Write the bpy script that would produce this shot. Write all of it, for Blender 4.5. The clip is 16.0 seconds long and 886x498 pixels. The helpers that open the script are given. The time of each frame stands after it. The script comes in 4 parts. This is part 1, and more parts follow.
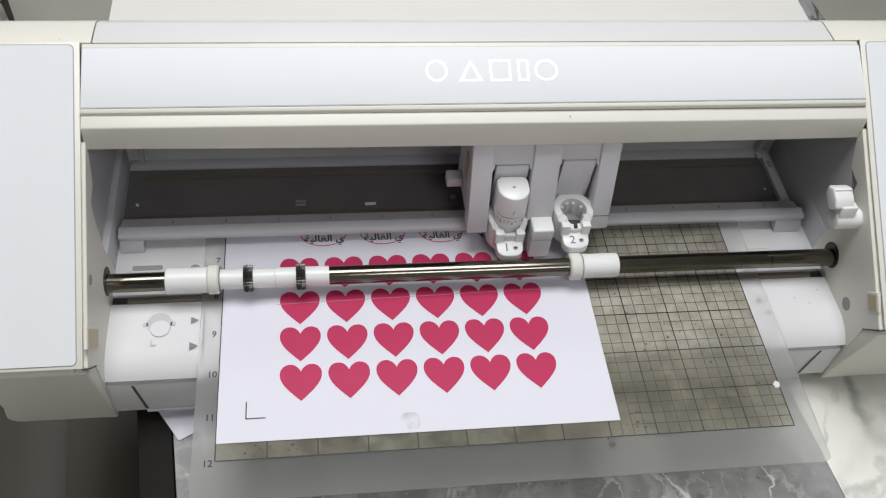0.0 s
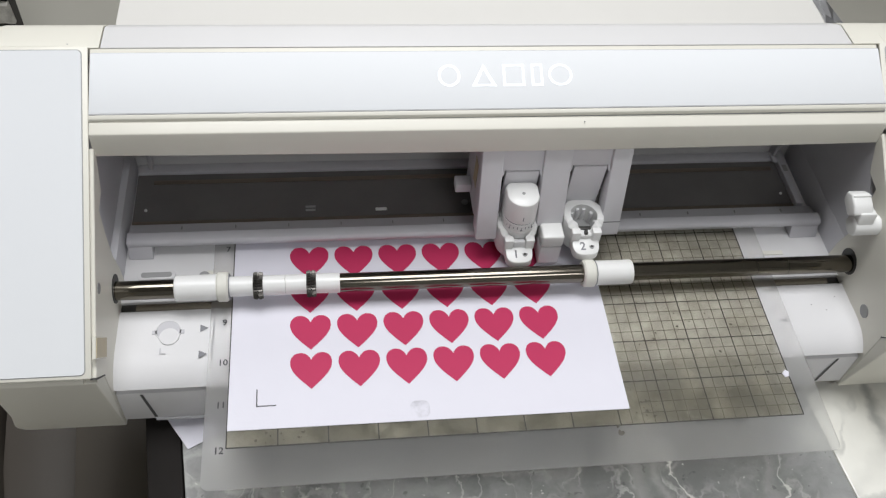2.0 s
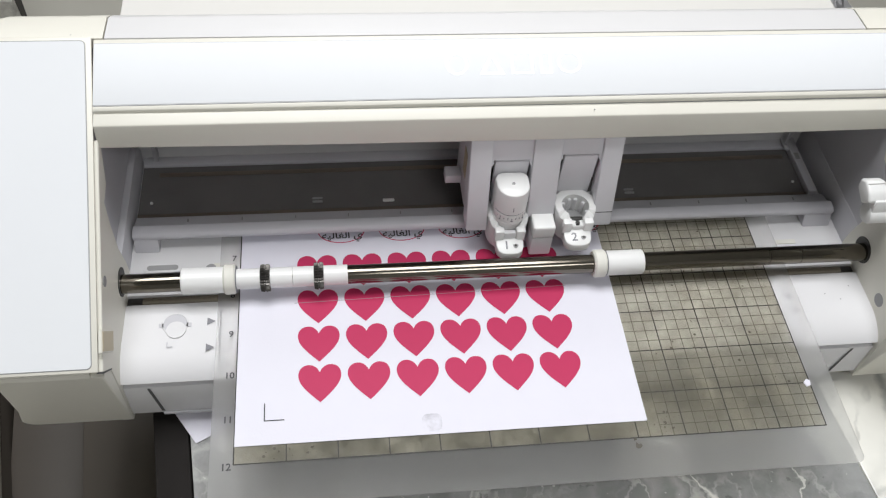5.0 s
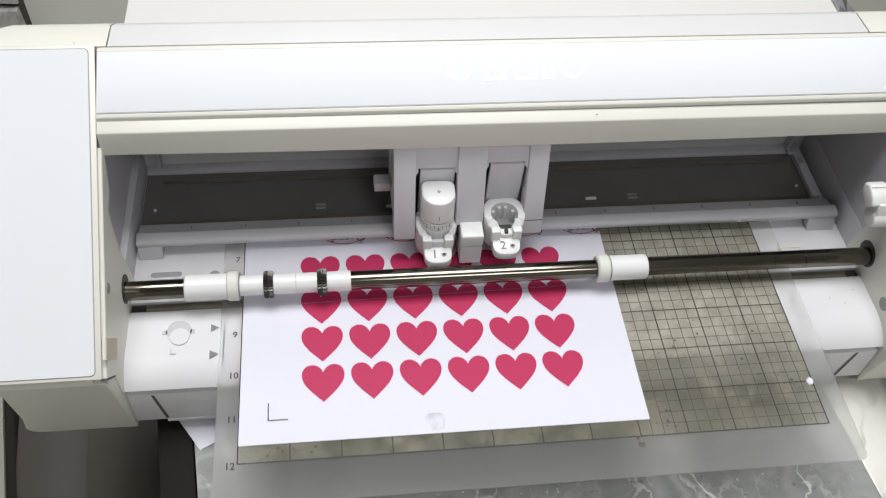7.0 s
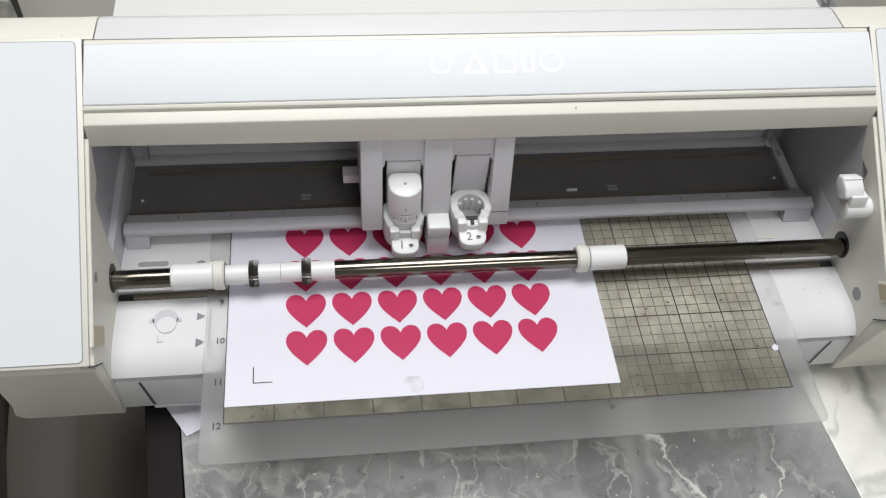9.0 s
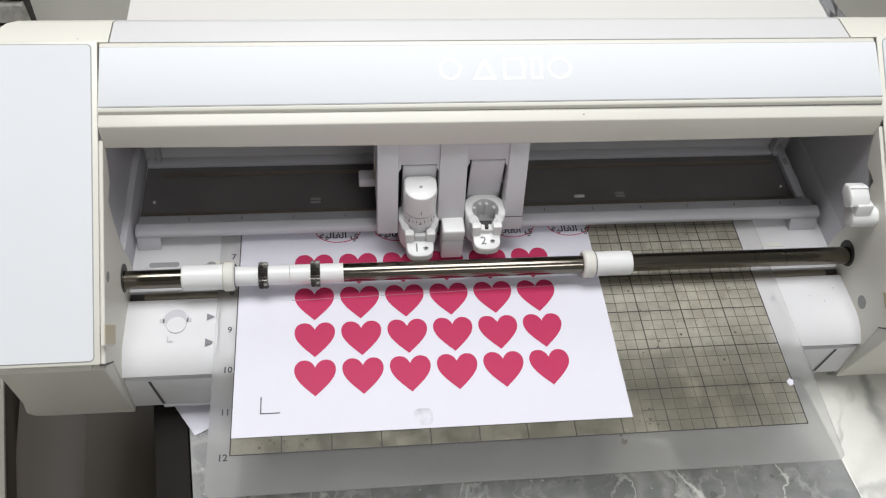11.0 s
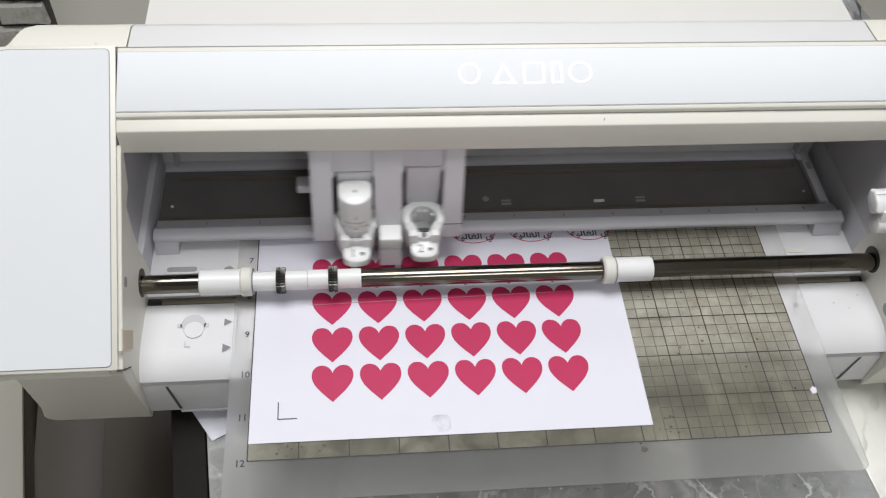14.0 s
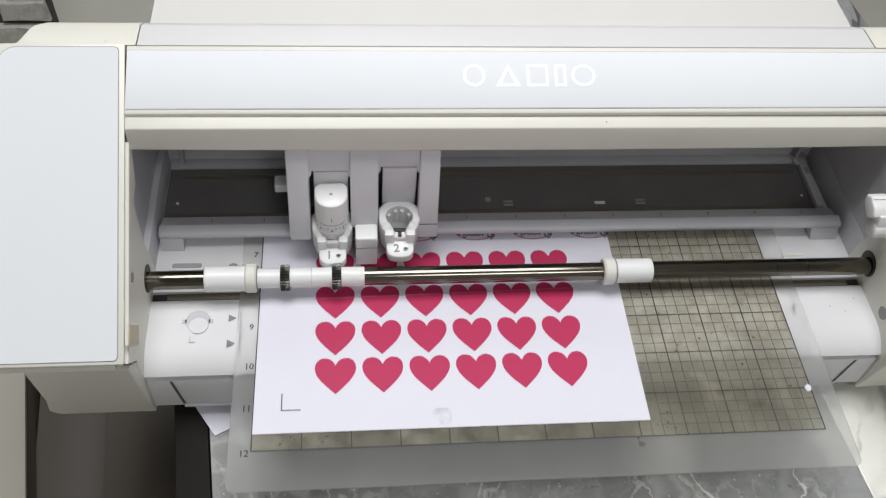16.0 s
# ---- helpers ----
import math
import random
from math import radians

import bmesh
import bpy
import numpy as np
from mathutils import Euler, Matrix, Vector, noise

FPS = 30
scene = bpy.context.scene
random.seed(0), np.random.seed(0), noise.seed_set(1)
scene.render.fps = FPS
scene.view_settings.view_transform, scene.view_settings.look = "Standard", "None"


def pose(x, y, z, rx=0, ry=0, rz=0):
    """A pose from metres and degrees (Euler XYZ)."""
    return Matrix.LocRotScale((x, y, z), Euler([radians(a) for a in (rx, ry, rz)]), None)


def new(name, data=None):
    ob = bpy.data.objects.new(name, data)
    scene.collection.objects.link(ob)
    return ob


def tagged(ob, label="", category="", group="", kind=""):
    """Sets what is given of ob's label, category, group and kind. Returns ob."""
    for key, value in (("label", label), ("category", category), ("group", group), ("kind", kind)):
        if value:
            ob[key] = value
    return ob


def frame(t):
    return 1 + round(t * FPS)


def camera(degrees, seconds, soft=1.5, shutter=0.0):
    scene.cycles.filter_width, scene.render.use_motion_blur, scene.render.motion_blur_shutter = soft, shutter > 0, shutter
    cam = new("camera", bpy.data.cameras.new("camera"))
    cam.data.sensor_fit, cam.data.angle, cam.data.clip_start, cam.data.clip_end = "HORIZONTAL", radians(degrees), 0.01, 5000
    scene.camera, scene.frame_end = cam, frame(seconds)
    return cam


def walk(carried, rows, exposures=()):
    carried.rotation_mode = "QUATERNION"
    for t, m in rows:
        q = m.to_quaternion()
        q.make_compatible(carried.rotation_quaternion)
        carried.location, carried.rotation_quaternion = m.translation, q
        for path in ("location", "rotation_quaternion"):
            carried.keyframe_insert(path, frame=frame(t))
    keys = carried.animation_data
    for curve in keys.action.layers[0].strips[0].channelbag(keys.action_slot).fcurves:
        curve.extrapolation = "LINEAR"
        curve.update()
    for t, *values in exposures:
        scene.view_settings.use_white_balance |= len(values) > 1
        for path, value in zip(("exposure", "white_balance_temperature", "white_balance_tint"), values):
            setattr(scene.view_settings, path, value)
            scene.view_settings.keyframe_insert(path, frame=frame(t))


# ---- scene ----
cam = camera(51.92, 16.0, soft=1.2, shutter=0.5)
PATH = [
    (0.0, pose(0.0562, -0.2058, 0.4248, 38.603, -4.726, -6.199)),
    (0.5, pose(0.0584, -0.2049, 0.4257, 38.839, -4.728, -6.061)),
    (1.0, pose(0.0615, -0.2011, 0.4258, 38.628, -4.649, -5.944)),
    (1.5, pose(0.0614, -0.1991, 0.4239, 38.500, -4.510, -5.975)),
    (2.0, pose(0.0538, -0.1961, 0.4234, 38.261, -4.465, -5.947)),
    (2.5, pose(0.0523, -0.1971, 0.4220, 38.076, -4.068, -6.087)),
    (3.0, pose(0.0532, -0.1995, 0.4217, 37.977, -4.027, -6.326)),
    (3.5, pose(0.0530, -0.1971, 0.4183, 37.875, -4.096, -6.361)),
    (4.0, pose(0.0526, -0.1931, 0.4173, 37.664, -4.029, -6.147)),
    (6.5, pose(0.0543, -0.1962, 0.4186, 38.388, -3.722, -5.926)),
    (7.0, pose(0.0543, -0.1948, 0.4174, 38.349, -3.496, -5.999)),
    (7.5, pose(0.0534, -0.1932, 0.4155, 38.022, -3.489, -6.073)),
    (8.0, pose(0.0534, -0.1908, 0.4152, 37.689, -3.452, -6.017)),
    (8.5, pose(0.0546, -0.1925, 0.4202, 37.644, -3.353, -6.059)),
    (9.0, pose(0.0595, -0.2018, 0.4250, 37.810, -3.869, -6.175)),
    (11.5, pose(0.0578, -0.2065, 0.4275, 38.258, -3.761, -5.099)),
    (12.0, pose(0.0552, -0.2048, 0.4264, 38.195, -3.464, -4.813)),
    (12.5, pose(0.0572, -0.2070, 0.4255, 38.234, -3.224, -4.764)),
    (13.0, pose(0.0574, -0.2065, 0.4236, 38.135, -2.945, -4.808)),
    (13.5, pose(0.0559, -0.2044, 0.4237, 38.240, -2.833, -4.746)),
    (14.0, pose(0.0581, -0.2008, 0.4265, 38.117, -3.168, -4.625)),
    (14.5, pose(0.0543, -0.2020, 0.4298, 38.307, -3.738, -4.648)),
    (15.0, pose(0.0544, -0.2032, 0.4303, 38.252, -3.832, -4.427)),
    (15.5, pose(0.0545, -0.2034, 0.4329, 38.254, -3.806, -4.303)),
    (16.0, pose(0.0535, -0.2052, 0.4304, 38.191, -3.785, -4.292)),
]
walk(cam, PATH, [(0.0, -0.15), (1.5, -0.13), (2.5, -0.06), (4.0, 0.04), (6.5, 0.03), (8.0, 0.00), (9.0, -0.03), (11.5, -0.02), (15.0, -0.09), (16.0, -0.11)])

# ---- world and light ----
TABLE_Z = -0.053
FLOOR_Z = -0.80
CEILING_Z = 1.75

world = bpy.data.worlds.new("world")
scene.world = world
world.use_nodes = True
world.node_tree.nodes["Background"].inputs[0].default_value = (0.75, 0.8, 0.9, 1)
world.node_tree.nodes["Background"].inputs[1].default_value = 0.06


def ceiling_lamp(x, y, sx, sy, power, colour):
    data = bpy.data.lights.new("ceiling_lamp", "AREA")
    data.shape, data.size, data.size_y = "RECTANGLE", sx, sy
    data.energy, data.color = power, colour
    ob = new("ceiling_lamp", data)
    ob.matrix_world = pose(x, y, CEILING_Z - 0.03)
    return ob


ceiling_lamp(0.08, 0.33, 1.0, 0.8, 28.5, (0.975, 0.985, 1.0))
# unseen fills added: one brightens the front faces, one the floor behind
ceiling_lamp(0.50, -1.35, 0.6, 0.6, 12, (0.975, 0.985, 1.0))
ceiling_lamp(-0.50, 1.60, 1.1, 0.6, 12, (0.975, 0.985, 1.0))


# ---- materials ----
def material(name, colour, rough=0.5, metal=0.0, grain=0.04, scale=60.0, bump=0.0, bump_scale=400.0, stain=0.0, stain_scale=9.0, stain_from=0.5, stain_to=0.8,
             stain_colour=(0.3, 0.27, 0.2), coat=0.0, emit=0.0, spec=0.5):
    m = bpy.data.materials.new(name)
    m.use_nodes = True
    nt = m.node_tree
    b = nt.nodes["Principled BSDF"]
    b.inputs["Roughness"].default_value = rough
    b.inputs["Metallic"].default_value = metal
    b.inputs["Coat Weight"].default_value = coat
    b.inputs["Specular IOR Level"].default_value = spec
    co = nt.nodes.new("ShaderNodeTexCoord")
    n1 = nt.nodes.new("ShaderNodeTexNoise")
    n1.inputs["Scale"].default_value, n1.inputs["Detail"].default_value = scale, 5
    nt.links.new(co.outputs["Object"], n1.inputs["Vector"])
    mix = nt.nodes.new("ShaderNodeMix")
    mix.data_type = "RGBA"
    mix.inputs[6].default_value = (*[c * (1 - grain) for c in colour], 1)
    mix.inputs[7].default_value = (*[min(1, c * (1 + grain)) for c in colour], 1)
    nt.links.new(n1.outputs["Fac"], mix.inputs[0])
    out = mix.outputs[2]
    if stain:
        n2 = nt.nodes.new("ShaderNodeTexNoise")
        n2.inputs["Scale"].default_value, n2.inputs["Detail"].default_value, n2.inputs["Roughness"].default_value = stain_scale, 8, 0.65
        nt.links.new(co.outputs["Object"], n2.inputs["Vector"])
        ramp = nt.nodes.new("ShaderNodeMapRange")
        ramp.inputs[1].default_value, ramp.inputs[2].default_value, ramp.inputs[4].default_value = stain_from, stain_to, stain
        nt.links.new(n2.outputs["Fac"], ramp.inputs[0])
        mx = nt.nodes.new("ShaderNodeMix")
        mx.data_type = "RGBA"
        mx.inputs[7].default_value = (*stain_colour, 1)
        nt.links.new(ramp.outputs[0], mx.inputs[0])
        nt.links.new(out, mx.inputs[6])
        out = mx.outputs[2]
    nt.links.new(out, b.inputs["Base Color"])
    if bump:
        n3 = nt.nodes.new("ShaderNodeTexNoise")
        n3.inputs["Scale"].default_value, n3.inputs["Detail"].default_value = bump_scale, 3
        nt.links.new(co.outputs["Object"], n3.inputs["Vector"])
        bp = nt.nodes.new("ShaderNodeBump")
        bp.inputs["Strength"].default_value, bp.inputs["Distance"].default_value = bump, 0.0006
        nt.links.new(n3.outputs["Fac"], bp.inputs["Height"])
        nt.links.new(bp.outputs["Normal"], b.inputs["Normal"])
    if emit:
        b.inputs["Emission Color"].default_value = (*colour, 1)
        b.inputs["Emission Strength"].default_value = emit
    return m


def marble(name, base, dark, vein, veins, scale, seed, rough=0.2, cloud_lo=0.36, cloud_hi=0.66, specks=0.0, turn=0.0):
    """veins: (scale, stretch across, stretch along, width, amount) for each set of veins."""
    m = bpy.data.materials.new(name)
    m.use_nodes = True
    nt = m.node_tree
    L = nt.links.new

    def node(kind, **values):
        n = nt.nodes.new(kind)
        for k, v in values.items():
            n.inputs[k.replace("_", " ")].default_value = v
        return n

    def ramp(source, a, b, c=0.0, d=1.0):
        n = nt.nodes.new("ShaderNodeMapRange")
        n.interpolation_type = "SMOOTHSTEP"
        for k, v in enumerate((a, b, c, d)):
            n.inputs[k + 1].default_value = v
        L(source, n.inputs[0])
        return n.outputs[0]

    def times(a, b):
        n = nt.nodes.new("ShaderNodeMath")
        n.operation = "MULTIPLY"
        L(a, n.inputs[0])
        L(b, n.inputs[1])
        return n.outputs[0]

    def blend(fac, a, b):
        n = nt.nodes.new("ShaderNodeMix")
        n.data_type = "RGBA"
        L(fac, n.inputs[0])
        for k, v in ((6, a), (7, b)):
            if isinstance(v, tuple):
                n.inputs[k].default_value = (*v, 1)
            else:
                L(v, n.inputs[k])
        return n.outputs[2]
    b = nt.nodes["Principled BSDF"]
    b.inputs["Roughness"].default_value = rough
    co = nt.nodes.new("ShaderNodeTexCoord")
    mp = node("ShaderNodeMapping", Location=(seed, seed * 0.7, seed * 1.3), Rotation=(0, 0, turn))
    L(co.outputs["Object"], mp.inputs["Vector"])
    warp = node("ShaderNodeTexNoise", Scale=scale * 3.0, Detail=7.0, Roughness=0.6)
    L(mp.outputs["Vector"], warp.inputs["Vector"])
    add = nt.nodes.new("ShaderNodeMix")
    add.data_type = "VECTOR"
    add.inputs[0].default_value = 0.024
    L(mp.outputs["Vector"], add.inputs[4])
    L(warp.outputs["Color"], add.inputs[5])
    cloud = node("ShaderNodeTexNoise", Scale=scale * 1.6, Detail=9.0, Roughness=0.62)
    L(add.outputs[1], cloud.inputs["Vector"])
    col = blend(ramp(cloud.outputs["Fac"], cloud_lo, cloud_hi), dark, base)
    for k, (sc, across, down, wd, am) in enumerate(veins):
        st = node("ShaderNodeMapping", Scale=(across, down, 1), Location=(k * 3.1, 2.0 + k, 0))
        L(add.outputs[1], st.inputs["Vector"])
        n = node("ShaderNodeTexNoise", Scale=sc, Detail=2.6, Roughness=0.5)
        L(st.outputs["Vector"], n.inputs["Vector"])
        d = nt.nodes.new("ShaderNodeMath")
        d.operation = "SUBTRACT"
        d.inputs[1].default_value = 0.5
        L(n.outputs["Fac"], d.inputs[0])
        ab = nt.nodes.new("ShaderNodeMath")
        ab.operation = "ABSOLUTE"
        L(d.outputs[0], ab.inputs[0])
        gate = node("ShaderNodeTexNoise", Scale=sc * 1.0, Detail=4.0)
        L(mp.outputs["Vector"], gate.inputs["Vector"])
        line = times(ramp(ab.outputs[0], 0.0, wd, 1.0, 0.0), ramp(gate.outputs["Fac"], 0.42, 0.58, 0.0, am))
        col = blend(line, col, vein)
    if specks:
        sp = node("ShaderNodeTexNoise", Scale=260.0, Detail=2.0)
        L(mp.outputs["Vector"], sp.inputs["Vector"])
        col = blend(ramp(sp.outputs["Fac"], 0.70, 0.76, 0.0, specks), col, vein)
        sd = node("ShaderNodeTexNoise", Scale=170.0, Detail=2.0)
        L(add.outputs[1], sd.inputs["Vector"])
        col = blend(ramp(sd.outputs["Fac"], 0.66, 0.74, 0.0, specks), col, tuple(c * 0.6 for c in dark))
    L(col, b.inputs["Base Color"])
    return m


def see_through(m, share, frost=0.0, tint=(1.0, 1.0, 1.0)):
    """Lets a share of the light straight through, as thin plastic does, and frost of the rest scattered."""
    nt = m.node_tree
    out = nt.nodes["Material Output"]
    body = nt.nodes["Principled BSDF"].outputs[0]
    if frost:
        rf = nt.nodes.new("ShaderNodeBsdfRefraction")
        rf.inputs["Roughness"].default_value, rf.inputs["IOR"].default_value = 0.34, 1.25
        m0 = nt.nodes.new("ShaderNodeMixShader")
        m0.inputs[0].default_value = frost
        nt.links.new(body, m0.inputs[1])
        nt.links.new(rf.outputs[0], m0.inputs[2])
        body = m0.outputs[0]
    mix = nt.nodes.new("ShaderNodeMixShader")
    mix.name = "share"
    tr = nt.nodes.new("ShaderNodeBsdfTransparent")
    tr.inputs["Color"].default_value = (*tint, 1)
    mix.inputs[0].default_value = share
    nt.links.new(body, mix.inputs[1])
    nt.links.new(tr.outputs[0], mix.inputs[2])
    nt.links.new(mix.outputs[0], out.inputs["Surface"])
    return m


def patchy(m, scale, detail, low, high, least, most):
    """Lets the see-through share of a film change from patch to patch."""
    nt = m.node_tree
    co, n = nt.nodes.new("ShaderNodeTexCoord"), nt.nodes.new("ShaderNodeTexNoise")
    n.inputs["Scale"].default_value, n.inputs["Detail"].default_value, n.inputs["Roughness"].default_value = scale, detail, 0.6
    r = nt.nodes.new("ShaderNodeMapRange")
    for k, v in enumerate((low, high, least, most)):
        r.inputs[k + 1].default_value = v
    nt.links.new(co.outputs["Object"], n.inputs["Vector"])
    nt.links.new(n.outputs["Fac"], r.inputs[0])
    nt.links.new(r.outputs[0], nt.nodes["share"].inputs[0])
    return m


M_CREAM = material("cream_plastic", (0.765, 0.745, 0.67), 0.42, grain=0.02, scale=30, bump=0.05, bump_scale=900, stain=0.10, stain_scale=14, stain_colour=(0.6, 0.56, 0.45))
M_WHITE = material("white_plastic", (0.715, 0.71, 0.72), 0.5, spec=0.3, grain=0.02, scale=40, bump=0.05, bump_scale=900, stain=0.06, stain_scale=20, stain_colour=(0.55, 0.52, 0.45))
M_PANEL = material("glossy_white_panel", (0.795, 0.812, 0.835), 0.65, grain=0.012, scale=8, spec=0.04)
M_REAR = material("rear_cover_plastic", (0.695, 0.688, 0.69), 0.45, grain=0.02, scale=40, bump=0.05, bump_scale=900)
M_GREY = material("pale_grey_plastic", (0.55, 0.545, 0.575), 0.45, grain=0.02, scale=40, bump=0.05, bump_scale=900, stain=0.08, stain_scale=30)
M_CARRIAGE = material("carriage_plastic", (0.71, 0.70, 0.73), 0.45, grain=0.02, scale=40, bump=0.05, bump_scale=900, stain=0.08, stain_scale=30)
M_BRIGHT = material("bright_white_plastic", (0.80, 0.80, 0.79), 0.34, grain=0.015, scale=50)
M_RUBBER = material("cream_rubber", (0.73, 0.72, 0.66), 0.6, grain=0.05, scale=200)
M_STEEL = material("polished_steel", (0.165, 0.15, 0.125), 0.13, metal=1.0, grain=0.06, scale=300, stain=0.12, stain_scale=60, stain_colour=(0.2, 0.17, 0.13))
M_KNURL = material("dark_knurled_steel", (0.10, 0.095, 0.088), 0.35, metal=0.9, grain=0.15, scale=500)
M_ROLL = material("brown_grit_roller", (0.20, 0.175, 0.135), 0.5, metal=0.5, grain=0.2, scale=600)
M_DARK = material("black_plastic", (0.035, 0.033, 0.03), 0.5, grain=0.1, scale=80)
M_BELT = material("dark_brown_tray", (0.14, 0.133, 0.13), 0.5, spec=0.3, grain=0.15, scale=40, stain=0.25, stain_scale=50, stain_colour=(0.10, 0.092, 0.085))
M_BRASS = material("brown_tray_edge", (0.22, 0.185, 0.15), 0.4, metal=0.6, grain=0.1, scale=90)
M_SEAM = material("grey_seam", (0.36, 0.36, 0.36), 0.7, grain=0.1)
M_GAP = material("dark_seam", (0.10, 0.10, 0.10), 0.7, grain=0.1)
# mid grey for small fittings, also painted as the shade in recesses and slots
M_HOLE = material("grey_detail_recess_shade", (0.32, 0.32, 0.32), 0.6, grain=0.06)
M_TAN = material("tan_sensor_window", (0.50, 0.42, 0.26), 0.4, grain=0.05)
M_GLOW = material("lit_mark", (0.95, 0.97, 1.0), 0.4, grain=0.0, emit=0.4)
M_INK = material("black_ink", (0.045, 0.045, 0.05), 0.6, grain=0.1)
M_INK_GREY = material("grey_ink", (0.22, 0.22, 0.24), 0.6, grain=0.1)
M_PAPER = material("white_paper", (0.735, 0.725, 0.80), 0.62, grain=0.012, scale=90, bump=0.08, bump_scale=700)
M_RED = material("crimson_print", (0.50, 0.030, 0.105), 0.5, grain=0.06, scale=70, spec=0.25)
M_SMUDGE = patchy(see_through(material("grey_smudge", (0.42, 0.42, 0.43), 0.6, grain=0.2, scale=160), 0.75), 110, 3, 0.35, 0.65, 0.72, 1.0)
M_PALE_LINE = see_through(material("pale_line_film", (0.75, 0.70, 0.74), 0.6, grain=0.1), 0.65)
M_MAT = see_through(material("frosted_mat", (0.60, 0.60, 0.575), 0.4, grain=0.08, scale=25, stain=0.35, stain_scale=14, stain_colour=(0.36, 0.34, 0.29)), 0.58, 0.80)
M_TACKY = see_through(material("dirty_adhesive", (0.51, 0.47, 0.35), 0.30, grain=0.35, scale=90, bump=0.5, bump_scale=130, stain=0.92, stain_scale=30, stain_from=0.32, stain_to=0.64, stain_colour=(0.13, 0.117, 0.08)), 0.78, tint=(0.98, 0.965, 0.90))
M_FIELD = see_through(material("clear_mat_field", (0.30, 0.29, 0.235), 0.4, grain=0.1, scale=40, stain=0.4, stain_scale=18, stain_colour=(0.20, 0.185, 0.14)), 0.50, 0.78)
patchy(M_TACKY, 75, 7, 0.36, 0.64, 0.60, 0.92)
M_GRID = material("grid_ink", (0.03, 0.028, 0.025), 0.6, grain=0.2, scale=200)
M_GRID_FINE = material("fine_grid_ink", (0.085, 0.077, 0.06), 0.6, grain=0.2, scale=200)
M_GREY_MARBLE = marble("grey_marble", (0.335, 0.34, 0.335), (0.195, 0.199, 0.197), (0.80, 0.79, 0.75), ((7, 2.4, 0.5, 0.060, 0.18), (8, 2.6, 0.55, 0.011, 0.75), (13, 2.6, 0.7, 0.011, 0.45), (10, 0.8, 2.2, 0.030, 0.22), (30, 1.6, 0.9, 0.035, 0.22)), 14, 4.2, cloud_lo=0.34, cloud_hi=0.70, specks=0.6)
M_WHITE_MARBLE = marble("white_marble", (0.80, 0.79, 0.73), (0.74, 0.73, 0.67), (0.33, 0.33, 0.31), ((7, 1.6, 0.6, 0.030, 0.85), (13, 1.5, 0.8, 0.025, 0.5)), 7, 1.7, turn=0.5)
M_BLACK_EDGE = material("black_edge", (0.020, 0.018, 0.017), 0.85, grain=0.1, spec=0.1)
M_BROWN = material("dark_brown_wood", (0.105, 0.09, 0.073), 0.5, grain=0.12, scale=4, stain=0.3, stain_scale=5, stain_colour=(0.10, 0.085, 0.07))
M_BROWN_DARK = material("darker_brown_wood", (0.075, 0.063, 0.052), 0.5, grain=0.14, scale=5, stain=0.3, stain_scale=6, stain_colour=(0.07, 0.06, 0.05))
M_TILE = material("pale_grey_floor", (0.55, 0.535, 0.48), 0.6, grain=0.05, scale=6, stain=0.12, stain_scale=4, stain_colour=(0.4, 0.38, 0.33))
M_BACK_TABLE = material("white_laminate", (0.76, 0.745, 0.715), 0.8, spec=0.2, grain=0.015, scale=6, stain=0.06, stain_scale=5)
M_WALL = material("grey_painted_wall", (0.60, 0.585, 0.53), 0.75, grain=0.04, scale=5, bump=0.1, bump_scale=60)
# darker than the room paint only to lower bounce from the unseen west
M_LOW_BOUNCE = material("low_bounce_paint", (0.28, 0.275, 0.27), 0.8, grain=0.03, scale=4)
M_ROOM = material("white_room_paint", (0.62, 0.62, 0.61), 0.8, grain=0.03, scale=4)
M_MORTAR = material("dark_mortar", (0.09, 0.085, 0.08), 0.9, grain=0.2, scale=80)
M_BRICK = material("whitewashed_brick", (0.64, 0.625, 0.58), 0.85, grain=0.2, scale=45, bump=0.9, bump_scale=90, stain=0.75, stain_scale=34, stain_colour=(0.18, 0.17, 0.15))
M_CABINET = material("grey_cabinet", (0.34, 0.325, 0.275), 0.5, grain=0.04, scale=8)
M_BAG = material("crumpled_plastic", (0.55, 0.55, 0.56), 0.3, grain=0.2, scale=60)


# ---- mesh helpers ----
def mesh_of(bm, name, smooth=True):
    bmesh.ops.recalc_face_normals(bm, faces=bm.faces)
    me = bpy.data.meshes.new(name)
    bm.to_mesh(me)
    bm.free()
    if smooth:
        for p in me.polygons:
            p.use_smooth = True
        me.set_sharp_from_angle(angle=radians(35))
    return me


def place_of(ob):
    """The place of a thing's origin; no thing here is turned before its parts are hung on it."""
    p = Vector(ob.location)
    if ob.parent:
        p += ob.matrix_parent_inverse.translation + place_of(ob.parent)
    return p


def part(name, bm, mat, parent=None, label="", at=(0, 0, 0), smooth=True):
    """One mesh object. Its mesh lies in world metres, less the origin at."""
    me = bm if isinstance(bm, bpy.types.Mesh) else mesh_of(bm, name, smooth)
    if not me.materials:
        me.materials.append(mat)
    ob = new(name, me)
    ob.location = at
    if parent:
        ob.parent = parent
        ob.matrix_parent_inverse = Matrix.Translation(-place_of(parent))
    if label:
        ob["label"] = label
    return ob


def thing(name, at, label, category, group="", kind=""):
    ob = new(name)
    ob.location = at
    return tagged(ob, label, category, group, kind)


def bevel(bm, r, segments=2, edges=None):
    if r:
        bmesh.ops.bevel(bm, geom=edges or list(bm.edges), offset=r, segments=segments, profile=0.5, affect="EDGES", clamp_overlap=True)
    return bm


